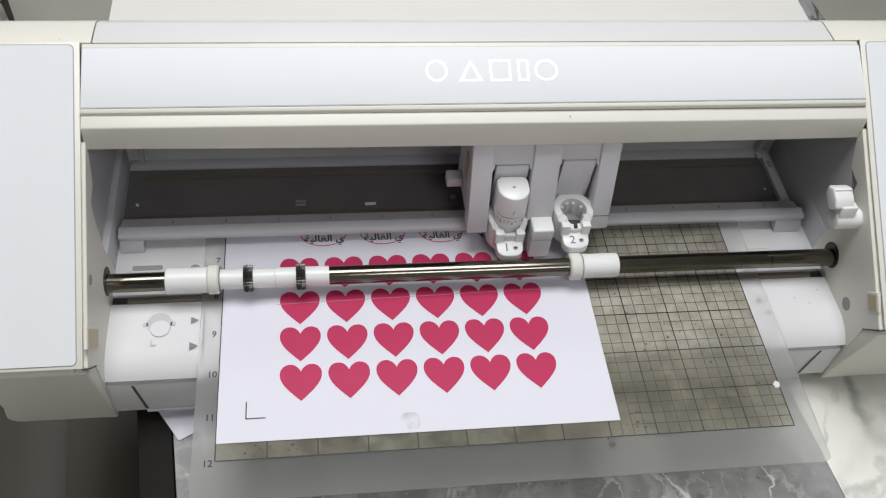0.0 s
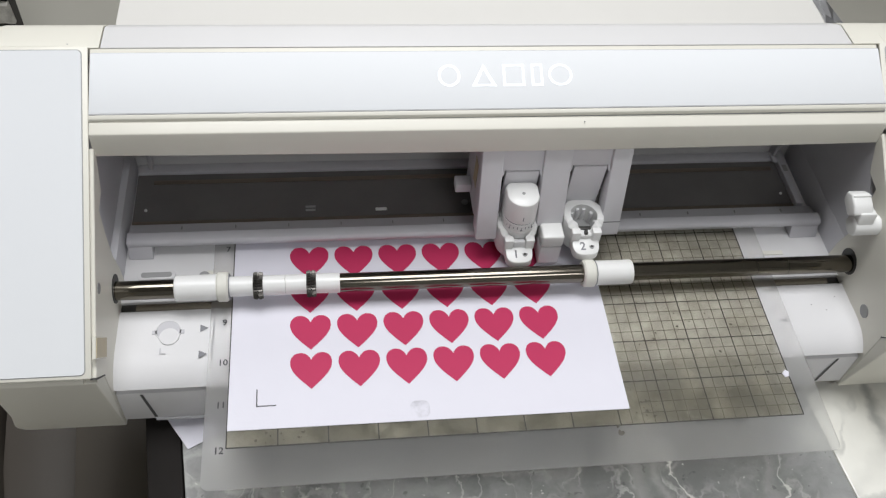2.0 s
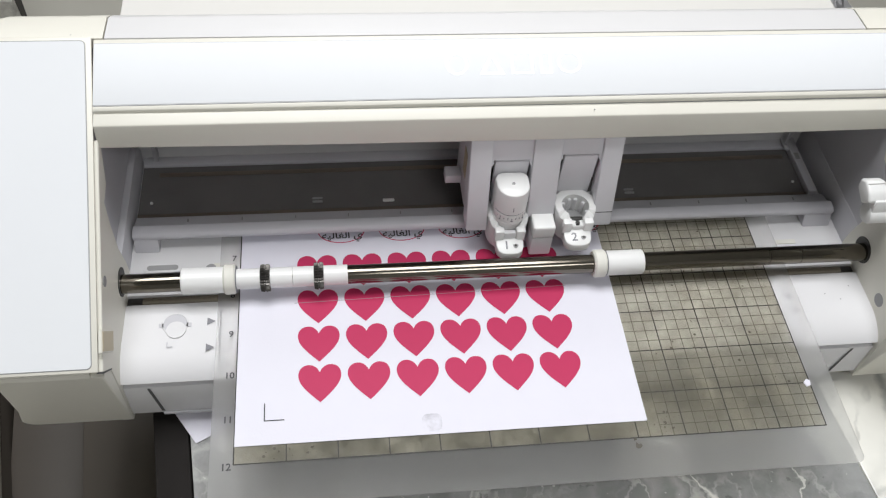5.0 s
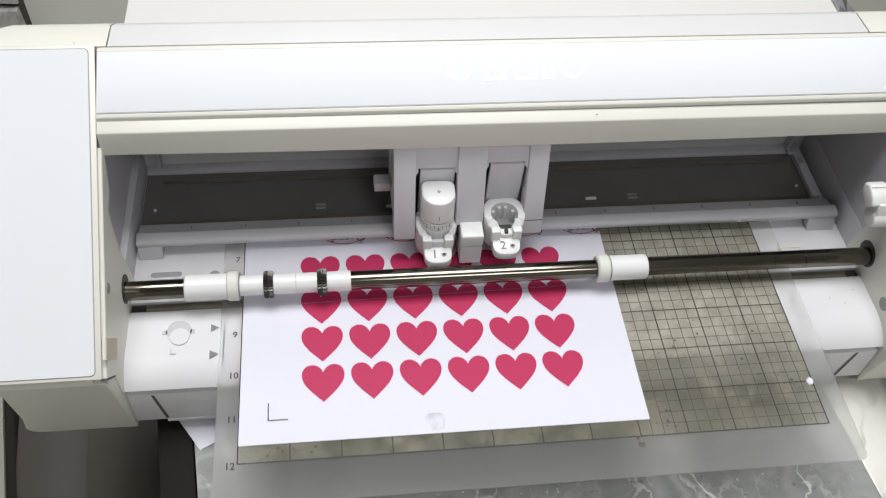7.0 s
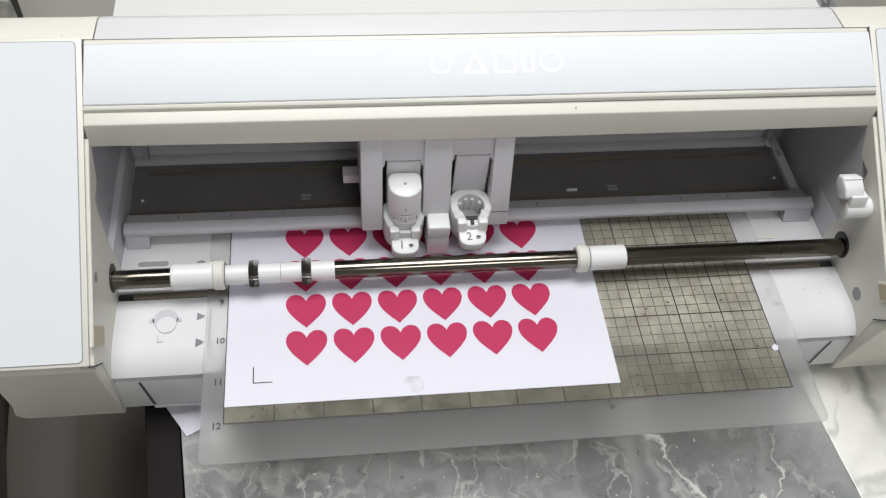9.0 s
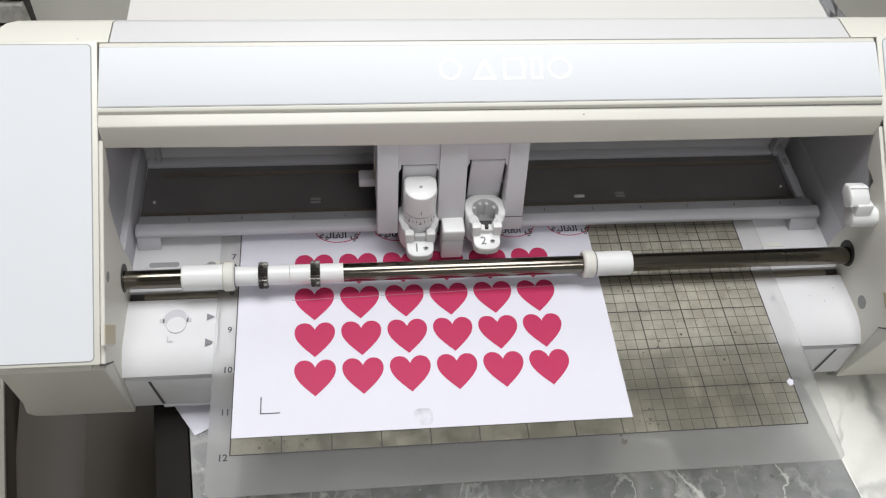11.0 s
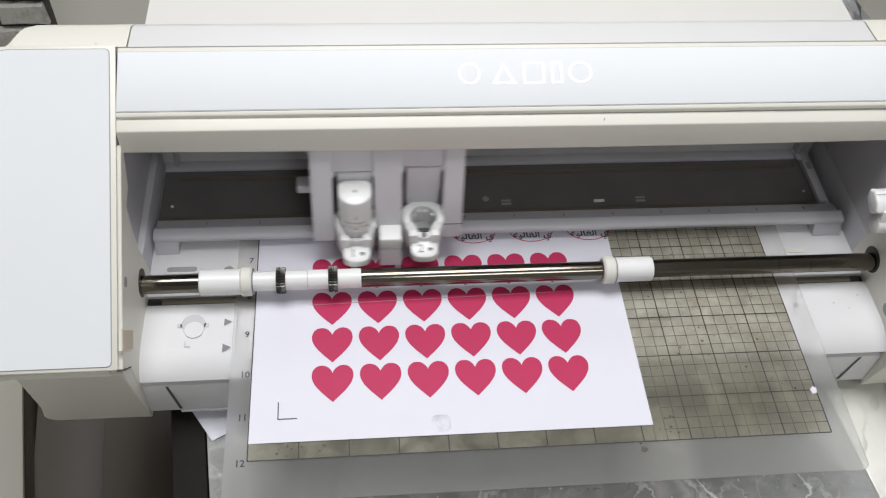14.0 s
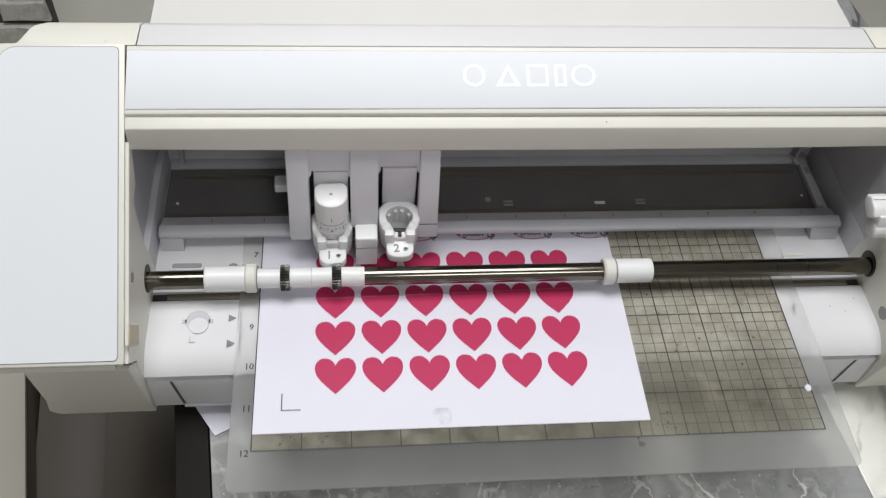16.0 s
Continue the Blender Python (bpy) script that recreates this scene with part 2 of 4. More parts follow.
def box(x0, x1, y0, y1, z0, z1, r=0.0, segments=2, bm=None):
    own = bmesh.new()
    bmesh.ops.create_cube(own, size=1)
    for v in own.verts:
        v.co = ((x0 + x1) / 2 + v.co.x * (x1 - x0), (y0 + y1) / 2 + v.co.y * (y1 - y0), (z0 + z1) / 2 + v.co.z * (z1 - z0))
    bevel(own, r, segments)
    return join(bm, own)


def join(bm, own):
    if bm is None:
        return own
    me = bpy.data.meshes.new("join")
    own.to_mesh(me)
    own.free()
    bm.from_mesh(me)
    bpy.data.meshes.remove(me)
    return bm


def prism(poly, x0, x1, r=0.0, segments=2, bm=None):
    """A y-z outline drawn out from x0 to x1."""
    own = bmesh.new()
    a = [own.verts.new((x0, y, z)) for y, z in poly]
    b = [own.verts.new((x1, y, z)) for y, z in poly]
    own.faces.new(a)
    own.faces.new(b[::-1])
    n = len(poly)
    for i in range(n):
        own.faces.new((a[i], b[i], b[(i + 1) % n], a[(i + 1) % n]))
    bmesh.ops.recalc_face_normals(own, faces=own.faces)
    bevel(own, r, segments)
    return join(bm, own)


def slab(poly, z0, z1, r=0.0, segments=2, bm=None):
    """An x-y outline drawn up from z0 to z1."""
    own = bmesh.new()
    a = [own.verts.new((x, y, z0)) for x, y in poly]
    b = [own.verts.new((x, y, z1)) for x, y in poly]
    own.faces.new(a)
    own.faces.new(b[::-1])
    n = len(poly)
    for i in range(n):
        own.faces.new((a[i], b[i], b[(i + 1) % n], a[(i + 1) % n]))
    bmesh.ops.recalc_face_normals(own, faces=own.faces)
    bevel(own, r, segments)
    return join(bm, own)


def turned(rings, axis="x", centre=(0, 0, 0), n=40, bm=None, closed=True):
    """A body turned about an axis: rings of (place along it, radius)."""
    own = bmesh.new()
    loops = []
    for s, rad in rings:
        ring = []
        for i in range(n):
            a = 2 * math.pi * i / n
            u, v = rad * math.cos(a), rad * math.sin(a)
            p = (s, u, v) if axis == "x" else (u, v, s) if axis == "z" else (u, s, v)
            ring.append(own.verts.new(Vector(p) + Vector(centre)))
        loops.append(ring)
    for a, b in zip(loops, loops[1:]):
        for i in range(n):
            own.faces.new((a[i], a[(i + 1) % n], b[(i + 1) % n], b[i]))
    if closed:
        own.faces.new(loops[0][::-1])
        own.faces.new(loops[-1])
    bmesh.ops.recalc_face_normals(own, faces=own.faces)
    return join(bm, own)


def rounded(x0, x1, y0, y1, r, n=6, far=None):
    """A rectangle with round corners; far: another radius for the corner at x0, y1."""
    out = []
    q = far or r
    for cx, cy, a0, k in ((x1 - r, y1 - r, 0, r), (x0 + q, y1 - q, 90, q), (x0 + r, y0 + r, 180, r), (x1 - r, y0 + r, 270, r)):
        for i in range(n + 1):
            a = radians(a0 + 90 * i / n)
            out.append((cx + k * math.cos(a), cy + k * math.sin(a)))
    return out


def sheet(poly, z, bm=None):
    bm = bm or bmesh.new()
    bm.faces.new([bm.verts.new((x, y, z)) for x, y in poly])
    return bm


def lettering(text, size, m, extrude=0.0, align="CENTER"):
    """The mesh of a line of writing, laid in the x-y plane and then moved by m."""
    cu = bpy.data.curves.new("lettering", "FONT")
    cu.body, cu.size, cu.align_x, cu.align_y, cu.extrude, cu.resolution_u, cu.offset = text, size, align, "CENTER", extrude, 3, size * 0.018
    ob = new("lettering", cu)
    bpy.context.view_layer.update()
    me = bpy.data.meshes.new_from_object(ob.evaluated_get(bpy.context.evaluated_depsgraph_get()))
    bpy.data.objects.remove(ob)
    bpy.data.curves.remove(cu)
    me.transform(m)
    return me


# ---- the room ----
def room():
    x0, x1, y0, y1 = -2.2, 2.4, -2.4, 2.5
    tagged(part("floor", box(x0 - 0.1, x1 + 0.1, y0 - 0.1, y1 + 0.1, FLOOR_Z - 0.05, FLOOR_Z), M_TILE), "pale grey smooth floor", "floor", kind="structure")
    tagged(part("ceiling", box(x0 - 0.1, x1 + 0.1, y0 - 0.1, y1 + 0.1, CEILING_Z, CEILING_Z + 0.05), M_ROOM), "white painted ceiling", "ceiling", kind="structure")
    tagged(part("wall_north", box(x0 - 0.1, x1 + 0.1, y1, y1 + 0.1, FLOOR_Z, CEILING_Z), M_WALL), "plain unseen wall darkened to cut bounce light", "wall", kind="structure")
    tagged(part("wall_south", box(x0 - 0.1, x1 + 0.1, y0 - 0.1, y0, FLOOR_Z, CEILING_Z), M_ROOM), "white painted wall", "wall", kind="structure")
    # out of view; its dark colour keeps bounce off the machine's right plate
    tagged(part("wall_west", box(x0 - 0.1, x0, y0, y1, FLOOR_Z, CEILING_Z), M_LOW_BOUNCE), "unseen wall darkened to cut bounce light", "wall", kind="structure")
    tagged(part("wall_east", box(x1, x1 + 0.1, y0, y1, FLOOR_Z, CEILING_Z), M_ROOM), "white painted wall", "wall", kind="structure")


TURN = 6.8          # the small tables stand at this angle to the machine
EDGE = (math.sin(radians(TURN)), -math.cos(radians(TURN)))


def along(p, d):
    return (p[0] + EDGE[0] * d, p[1] + EDGE[1] * d)


def tables():
    # grey marble table, between its left and right edges
    left, right = (-0.0318, 0.051), (0.3445, 0.023)
    g = thing("marble_table", (0.15, -0.1, FLOOR_Z), "grey marble table top with white veins and a black rim", "table")
    poly = [along(left, -0.16), along(left, 0.55), along(right, 0.55), along(right, -0.16)]
    part("tabletop", slab(poly, TABLE_Z - 0.02, TABLE_Z, 0.0012), M_GREY_MARBLE, g)
    rim = [along((left[0] - 0.0195, left[1]), -0.16), along((left[0] - 0.0195, left[1]), 0.55), along((left[0] - 0.0008, left[1]), 0.55), along((left[0] - 0.0008, left[1]), -0.16)]
    part("rim", slab(rim, TABLE_Z - 0.03, TABLE_Z - 0.001, 0.001), M_BLACK_EDGE, g, "black rim")
    for a, d in ((left, -0.12), (left, 0.5), (right, -0.12), (right, 0.5)):
        p = along(a, d)
        s = 0.03 if a is left else -0.03
        part("leg", box(p[0] + s - 0.015, p[0] + s + 0.015, p[1] - 0.015, p[1] + 0.015, FLOOR_Z, TABLE_Z - 0.0205), M_DARK, g)
    # white marble table beside it
    w = thing("marble_table", (0.7, 0.0, FLOOR_Z), "white marble table top with soft grey veins", "table")
    r2 = (right[0] + 0.0012, right[1])
    poly = [along(r2, -0.35), along(r2, 0.55), (1.1, -0.55), (1.1, 0.37)]
    part("tabletop", slab(poly, TABLE_Z - 0.022, TABLE_Z - 0.0015, 0.001), M_WHITE_MARBLE, w)
    for x, y in ((0.45, -0.45), (1.05, -0.45), (1.05, 0.3), (0.45, 0.3)):
        part("leg", box(x - 0.02, x + 0.02, y - 0.02, y + 0.02, FLOOR_Z, TABLE_Z - 0.0225), M_DARK, w)
    # white table behind the machine
    b = thing("back_table", (0.2, 0.6, FLOOR_Z), "plain white laminate table behind the machine", "table")
    part("tabletop", box(-0.108, 0.492, 0.235, 0.95, TABLE_Z - 0.02, TABLE_Z + 0.002, 0.002), M_BACK_TABLE, b)
    for x, y in ((-0.08, 0.40), (0.33, 0.40), (-0.08, 0.92), (0.46, 0.92)):
        part("leg", box(x - 0.02, x + 0.02, y - 0.02, y + 0.02, FLOOR_Z, TABLE_Z - 0.0205), M_ROOM, b)
    # cabinet in the gap beside the grey table
    c = thing("cabinet", (-0.4, 0.1, FLOOR_Z), "pale grey cabinet in the shade beside the table", "cabinet")
    e0 = (-0.180, 0.145)
    near, far = (e0[0] + 0.099, e0[1] - 0.490), (e0[0] - 0.050, e0[1] + 0.245)
    body = [far, near, (near[0] - 0.5, near[1] - 0.10), (far[0] - 0.5, far[1] - 0.10)]
    part("body", slab(body, FLOOR_Z, -0.155, 0.002), M_BROWN_DARK, c, "dark brown body")
    part("top", slab([(x, y) for x, y in body], -0.1545, -0.15, 0.001), M_CABINET, c)
    # low brown cabinet in the gap, under the machine's end
    n = thing("low_cabinet", (-0.1, 0.1, FLOOR_Z), "dark brown wooden low cabinet in the gap between tables", "cabinet")
    e1, e2 = (-0.1755, 0.138), (-0.026, 0.051)
    body = [along(e1, -0.40), along(e1, 0.5), along(e2, 0.42), along(e2, -0.48)]
    part("body", slab(body, FLOOR_Z, -0.19, 0.002), M_BROWN, n)
    def strip(a, b):
        """A stretch of the top between two shares of its width."""
        ends = [(e1[0] + (e2[0] - e1[0]) * k, e1[1] + (e2[1] - e1[1]) * k) for k in (a, b)]
        return [along(ends[0], -0.40), along(ends[0], 0.46), along(ends[1], 0.46), along(ends[1], -0.40)]
    part("top_board", slab(strip(0.34, 0.86), -0.1895, -0.175, 0.0004), M_BROWN, n)
    # both side strips get a darker brown than the middle of the top
    part("side_board", slab(strip(0.0, 0.3395), -0.1895, -0.1756, 0.0002), M_BROWN_DARK, n, "darker side board")
    part("side_board", slab(strip(0.8605, 1.0), -0.1895, -0.1756, 0.0002), M_BROWN_DARK, n, "darker side board")


def paper_corner():
    """A loose sheet that lies under the machine, one corner out over the table's edge."""
    poly = [(-0.0272, 0.0392), (0.045, 0.078), (0.02, 0.125), (-0.062, 0.092)]
    bm = slab(poly, TABLE_Z + 0.0006, TABLE_Z + 0.0010)
    tagged(part("paper_sheet", bm, M_PAPER), "loose white paper sheet lying under the machine", "paper")


def crumpled_bag():
    bm = bmesh.new()
    rnd = random.Random(5)
    nx, ny = 7, 16
    vs = [[bm.verts.new((0.494 + 0.013 * i / nx + 0.005 * rnd.random(), 0.26 + 0.30 * j / ny, TABLE_Z - 0.02 + 0.022 * rnd.random())) for i in range(nx + 1)] for j in range(ny + 1)]
    for j in range(ny):
        for i in range(nx):
            bm.faces.new((vs[j][i], vs[j][i + 1], vs[j + 1][i + 1], vs[j + 1][i]))
    bmesh.ops.solidify(bm, geom=list(bm.faces), thickness=0.0006)
    tagged(part("plastic_bag", bm, M_BAG, smooth=False), "crumpled grey plastic bag beside the white table", "bag")


# ---- the cutting machine ----
XL, XR = -0.0605, 0.3610      # inner side walls
XC = (XL + XR) / 2
BASE = (XC, 0.13, TABLE_Z)


def mirror_x(x):
    return 2 * XC - x


def machine():
    m = thing("cutting_machine", BASE, "white and cream desktop cutting machine with its front open", "cutting machine")
    bottom = TABLE_Z + 0.006
    # side housings with their sloping front panels
    for side in (0, 1):
        name = "side_housing"
        bm = bmesh.new()
        loops = []
        upper = [(0.0415, 0.0235), (0.0410, 0.0205), (0.216, 0.0205), (0.216, 0.095), (0.2050, 0.1089), (0.1975, 0.1135), (0.1815, 0.1145)]
        for x, back, drop in ((-0.1275, 0.02, 0.0040), (-0.1262, 0.03, 0.0020), (-0.1185, 0.05, 0.0008), (-0.1162, 0.20, 0.0), (-0.1148, 0.46, 0.0), (-0.1130, 0.76, 0.0), (-0.1110, 0.94, 0.0), (-0.1075, 1.0, 0.0), (XL - 0.0065, 1.0, 0.0)):
            loops.append([bm.verts.new((x, 0.1815 + (y - 0.1815) * back if y > 0.1815 else y, z - (drop if z > 0.09 else 0))) for y, z in upper])
        bm.faces.new(loops[0])
        bm.faces.new(loops[-1][::-1])
        for a, b in zip(loops, loops[1:]):
            for i in range(len(a)):
                k = (i + 1) % len(a)
                bm.faces.new((a[i], b[i], b[k], a[k]))
        bmesh.ops.recalc_face_normals(bm, faces=bm.faces)
        # lower part: it reaches the side plate in front and the inner wall behind
        r = 0.0075
        for inner_x, y0, y1 in ((XL - 0.0004, None, 0.1176), (XL - 0.0066, 0.1177, 0.2155)):
            low = bmesh.new()
            edge = [(inner_x, 0.0204), (-0.1130, 0.0204), (-0.1150, bottom + 0.022)] + [(-0.1178 + r - r * math.cos(a), bottom + r - r * math.sin(a)) for a in [radians(15 * i) for i in range(7)]] + [(inner_x, bottom)]
            near = [low.verts.new((x, y0 or 0.0414 + (0.0204 - z) * 0.0121 / (0.0204 - bottom), z)) for x, z in edge]
            far = [low.verts.new((x, y1, z)) for x, z in edge]
            low.faces.new(near)
            low.faces.new(far[::-1])
            for i in range(len(edge)):
                k = (i + 1) % len(edge)
                low.faces.new((near[i], far[i], far[k], near[k]))
            bmesh.ops.recalc_face_normals(low, faces=low.faces)
            if not y0:
                bevel(low, 0.0012, 3, [e for e in low.edges if e.verts[0].co.y < 0.1 and e.verts[1].co.y < 0.1])
            join(bm, low)
        if side:
            for v in bm.verts:
                v.co.x = mirror_x(v.co.x)
        h = part(name, bm, M_CREAM, m)
        # the glossy panel on the slope
        s = Vector((0.1800 - 0.0425, 0.1146 - 0.0246)).normalized()
        nrm = Vector((-s.y, s.x))

        def on(d, up):
            p = Vector((0.0425, 0.0246)) + s * d + nrm * up
            return (p.x, p.y)
        length = (Vector((0.1800, 0.1146)) - Vector((0.0425, 0.0246))).length
        frame_bm = prism([on(-0.0006, 0.0002), on(length, 0.0002), on(length, 0.0016), on(-0.0006, 0.0016)], -0.1276, XL - 0.0018, 0.0005)
        panel_bm = bmesh.new()
        x0, x1 = -0.1258, XL - 0.0050
        pts = rounded(x0, x1, 0.0014, length - 0.002, 0.0022, 4, 0.010)
        lo = [panel_bm.verts.new((x, *on(d, 0.0012))) for x, d in pts]
        hi = [panel_bm.verts.new((x, *on(d, 0.0021))) for x, d in pts]
        panel_bm.faces.new(hi)
        for i in range(len(pts)):
            panel_bm.faces.new((lo[i], lo[(i + 1) % len(pts)], hi[(i + 1) % len(pts)], hi[i]))
        seam_bm = bmesh.new()
        pts = rounded(x0 - 0.0005, x1 + 0.0005, 0.0009, length - 0.0015, 0.0026, 4, 0.0105)
        seam_bm.faces.new([seam_bm.verts.new((x, *on(d, 0.00172))) for x, d in pts])
        # inner side plate
        plate = [(0.0425, 0.0235), (0.1375, 0.0862), (0.1385, 0.0800), (0.1290, 0.0632), (0.1180, 0.0615), (0.1160, 0.0460), (0.1158, 0.0270), (0.1200, 0.0100), (0.1240, bottom), (0.0535, bottom), (0.0515, 0.0105)]
        plate_bm = prism(plate, XL - 0.0064, XL, 0.0004, 1)
        inner = [(0.117, bottom), (0.2155, bottom), (0.2155, 0.094), (0.1815, 0.108), (0.140, 0.0880), (0.139, 0.079), (0.1150, 0.0460)]
        back_bm = prism(inner, XL - 0.0064, XL - (0.0006 if side else 0.0042))
        ledge = prism([(0.1180, bottom), (0.2045, bottom), (0.2045, 0.0185), (0.1180, 0.0185)], XL - 0.0064, XL - 0.0003, 0.0006)
        clip_rim = prism([(0.0596, 0.0139), (0.0693, 0.0200), (0.0574, 0.0384), (0.0477, 0.0323)], XL - 0.001, XL + 0.0009, 0.0003, 1)
        clip = prism([(0.0598, 0.0152), (0.0681, 0.0203), (0.0571, 0.0371), (0.0489, 0.0320)], XL + 0.0008, XL + 0.0012)
        if side:
            clip_rim = prism([(0.0648, 0.0294), (0.0580, 0.0372), (0.0496, 0.0299), (0.0552, 0.0230)], XL - 0.001, XL + 0.0009, 0.0003, 1)
            clip = prism([(0.0632, 0.0293), (0.0581, 0.0352), (0.0513, 0.0298), (0.0555, 0.0247)], XL + 0.0008, XL + 0.0012)
        # screw recess and shaft hole are flat discs, their shade put into the colour
        sock = turned([(XL - 0.002, 0.0040 if side else 0.0028), (XL + 0.0003, 0.0040 if side else 0.0028)], "x", (0, 0.0722 if side else 0.0830, 0.0068 if side else 0.0425), 24)
        bush = turned([(XL - 0.003, 0.0080), (XL + 0.0004, 0.0080)], "x", (0, 0.1035, 0.0135), 32)
        seam2 = prism([(0.0418, 0.0232), (0.0518, 0.0102), (0.0522, 0.0108), (0.0424, 0.0238)], XL - 0.003, XL + 0.0003)
        made = [(frame_bm, "panel_frame", M_CREAM, ""), (panel_bm, "front_panel", M_PANEL, "glossy white panel"), (seam_bm, "panel_seam", M_SEAM, "thin grey seam"),
                (plate_bm, "side_plate", M_CREAM, ""), (back_bm, "inner_wall", M_GREY, ""), (ledge, "inner_ledge", M_GREY, ""), (clip_rim, "window_rim", M_CREAM, ""), (clip, "sensor_window", M_TAN, "tan window"),
                (sock, "screw_recess", M_HOLE, ""), (bush, "shaft_hole", M_DARK, ""), (seam2, "lower_seam", M_GAP, "")]
        for bm, nm, mat, label in made:
            if side:
                for v in bm.verts:
                    v.co.x = mirror_x(v.co.x)
            part(nm, bm, mat, h, label)

    # lid: top panel, strip, lip bar
    lid = part("lid", prism([(0.1795, 0.1143), (0.1450, 0.0980), (0.1450, 0.0955), (0.155, 0.096), (0.1795, 0.1090)], XL - 0.0012, XR - 0.0002, 0.0006), M_CREAM, m)
    s = Vector((0.1790 - 0.1478, 0.1150 - 0.1002)).normalized()
    nrm = Vector((-s.y, s.x))

    def lid_at(d, up):
        p = Vector((0.1478, 0.1002)) + s * d + nrm * up
        return (p.x, p.y)
    length = (Vector((0.1790, 0.1150)) - Vector((0.1478, 0.1002))).length
    part("front_panel", prism([lid_at(-0.0008, -0.0015), lid_at(length - 0.0030, -0.0015), lid_at(length - 0.0030, 0.0006), lid_at(-0.0008, 0.0006)], XL - 0.0006, XR - 0.0006, 0.0004), M_PANEL, lid, "glossy white panel")
    part("lid_strip", prism([(0.1446, 0.0988), lid_at(-0.0012, 0.0001), lid_at(-0.0012, -0.0020), (0.1446, 0.0965)], XL - 0.0006, XR - 0.0006, 0.0002, 1), M_CREAM, lid)
    part("panel_seam", prism([lid_at(-0.0012, -0.0015), lid_at(-0.0008, -0.0015), lid_at(-0.0008, 0.0003), lid_at(-0.0011, 0.0003)], XL - 0.0006, XR - 0.0006), M_GREY, lid)
    part("panel_seam", prism([lid_at(length - 0.0030, -0.0012), lid_at(length - 0.0027, -0.0012), lid_at(length - 0.0027, 0.0003), lid_at(length - 0.0030, 0.0003)], XL - 0.0006, XR - 0.0006), M_GREY, lid)
    # the lid widens a little towards its back
    for ob in (lid, *lid.children):
        for v in ob.data.vertices:
            if v.co.x > XC:
                v.co.x += 0.0013 * max(0.0, v.co.z - 0.097) / 0.018
    # the lit name mark, as five plain shapes
    for x0, x1, sides in ((0.1134, 0.1250, 28), (0.1310, 0.1440, 3), (0.1478, 0.1592, 4), (0.1630, 0.1690, 4), (0.1722, 0.1850, 28)):
        bm = bmesh.new()
        cx, hx, cy, hy = (x0 + x1) / 2, (x1 - x0) / 2, 0.0176, 0.0061
        ring = {3: [(-1, -1), (1, -1), (0, 1)], 4: [(-1, -1), (1, -1), (1, 1), (-1, 1)]}.get(sides) or [(math.cos(2 * math.pi * i / sides), math.sin(2 * math.pi * i / sides)) for i in range(sides)]
        w = 0.0011
        shrink = (1 - w / hx * (2.2 if sides == 3 else 1), 1 - w / hy * (1.6 if sides == 3 else 1))
        drop = -0.0006 if sides == 3 else 0
        a = [bm.verts.new((cx + hx * x, *lid_at(cy + hy * y, 0.00075))) for x, y in ring]
        b = [bm.verts.new((cx + hx * x * shrink[0], *lid_at(cy + hy * y * shrink[1] + drop, 0.00075))) for x, y in ring]
        for i in range(len(a)):
            j = (i + 1) % len(a)
            bm.faces.new((a[i], a[j], b[j], b[i]))
        part("lit_mark", bm, M_GLOW, lid, "softly glowing white mark")
    bm = prism([(0.1443, 0.0969), (0.1386, 0.0941), (0.1371, 0.0805), (0.1480, 0.0810), (0.1500, 0.0960)], XL - 0.0010, XR + 0.0010, 0.0007, 3)
    bmesh.ops.subdivide_edges(bm, edges=[e for e in bm.edges if abs(e.verts[0].co.x - e.verts[1].co.x) > 0.2], cuts=11)
    for v in bm.verts:      # the bar hangs a little lower at one end, and its lower edge sags
        u = (v.co.x - XL) / (XR - XL)
        v.co.z -= 0.0014 * u + (0.0018 * 4 * u * (1 - u) if v.co.z < 0.084 else 0.0)
    part("lip_bar", bm, M_CREAM, m)
    part("lid_gap", box(XL, XR, 0.1447, 0.1475, 0.0935, 0.0968), M_SEAM, m)
    # rear cover in three
    cover = [(0.1800, 0.1144), (0.1975, 0.1136), (0.2050, 0.1090), (0.2155, 0.0950), (0.2155, 0.0890), (0.180, 0.1080)]
    part("rear_cover", prism(cover, -0.0568, 0.3480, 0.0006), M_REAR, m, "pale grey cover")
    part("rear_cover", prism(cover, XL - 0.0068, -0.0574, 0.0), M_CREAM, m)
    part("rear_cover", prism(cover, 0.3486, XR + 0.0068, 0.0), M_CREAM, m)
    # bed with a rounded front
    arc = [(0.0740 - 0.0225 * math.sin(a), -0.0015 - 0.0180 * (1 - math.cos(a))) for a in [radians(60 * i / 10) for i in range(11)]]
    bed = part("bed", prism([(0.0983, -0.0015)] + arc + [(0.0558, -0.0125), (0.0700, -0.0150), (0.0983, -0.0100)], XL, XR, 0), M_WHITE, m)
    part("rear_bed", prism([(0.1045, -0.0015), (0.2150, -0.0015), (0.2150, -0.0100), (0.1045, -0.0100)], XL - 0.004, XR + 0.004), M_WHITE, bed)
    part("trough", prism([(0.0960, -0.0102), (0.1045, -0.0102), (0.1045, -0.0150), (0.0960, -0.0150)], XL, XR), M_DARK, bed, "dark trough")
    part("drive_roller", turned([(XL + 0.0085, 0.0028), (XR - 0.0085, 0.0028)], "x", (0, 0.1014, -0.0040), 24), M_ROLL, bed, "brown grit roller")
    for x0, x1 in ((XL, XL + 0.0085), (XR - 0.0085, XR)):
        part("roller_bearing", box(x0, x1, 0.0985, 0.1042, -0.0095, -0.0030, 0.0006), M_DARK, bed)
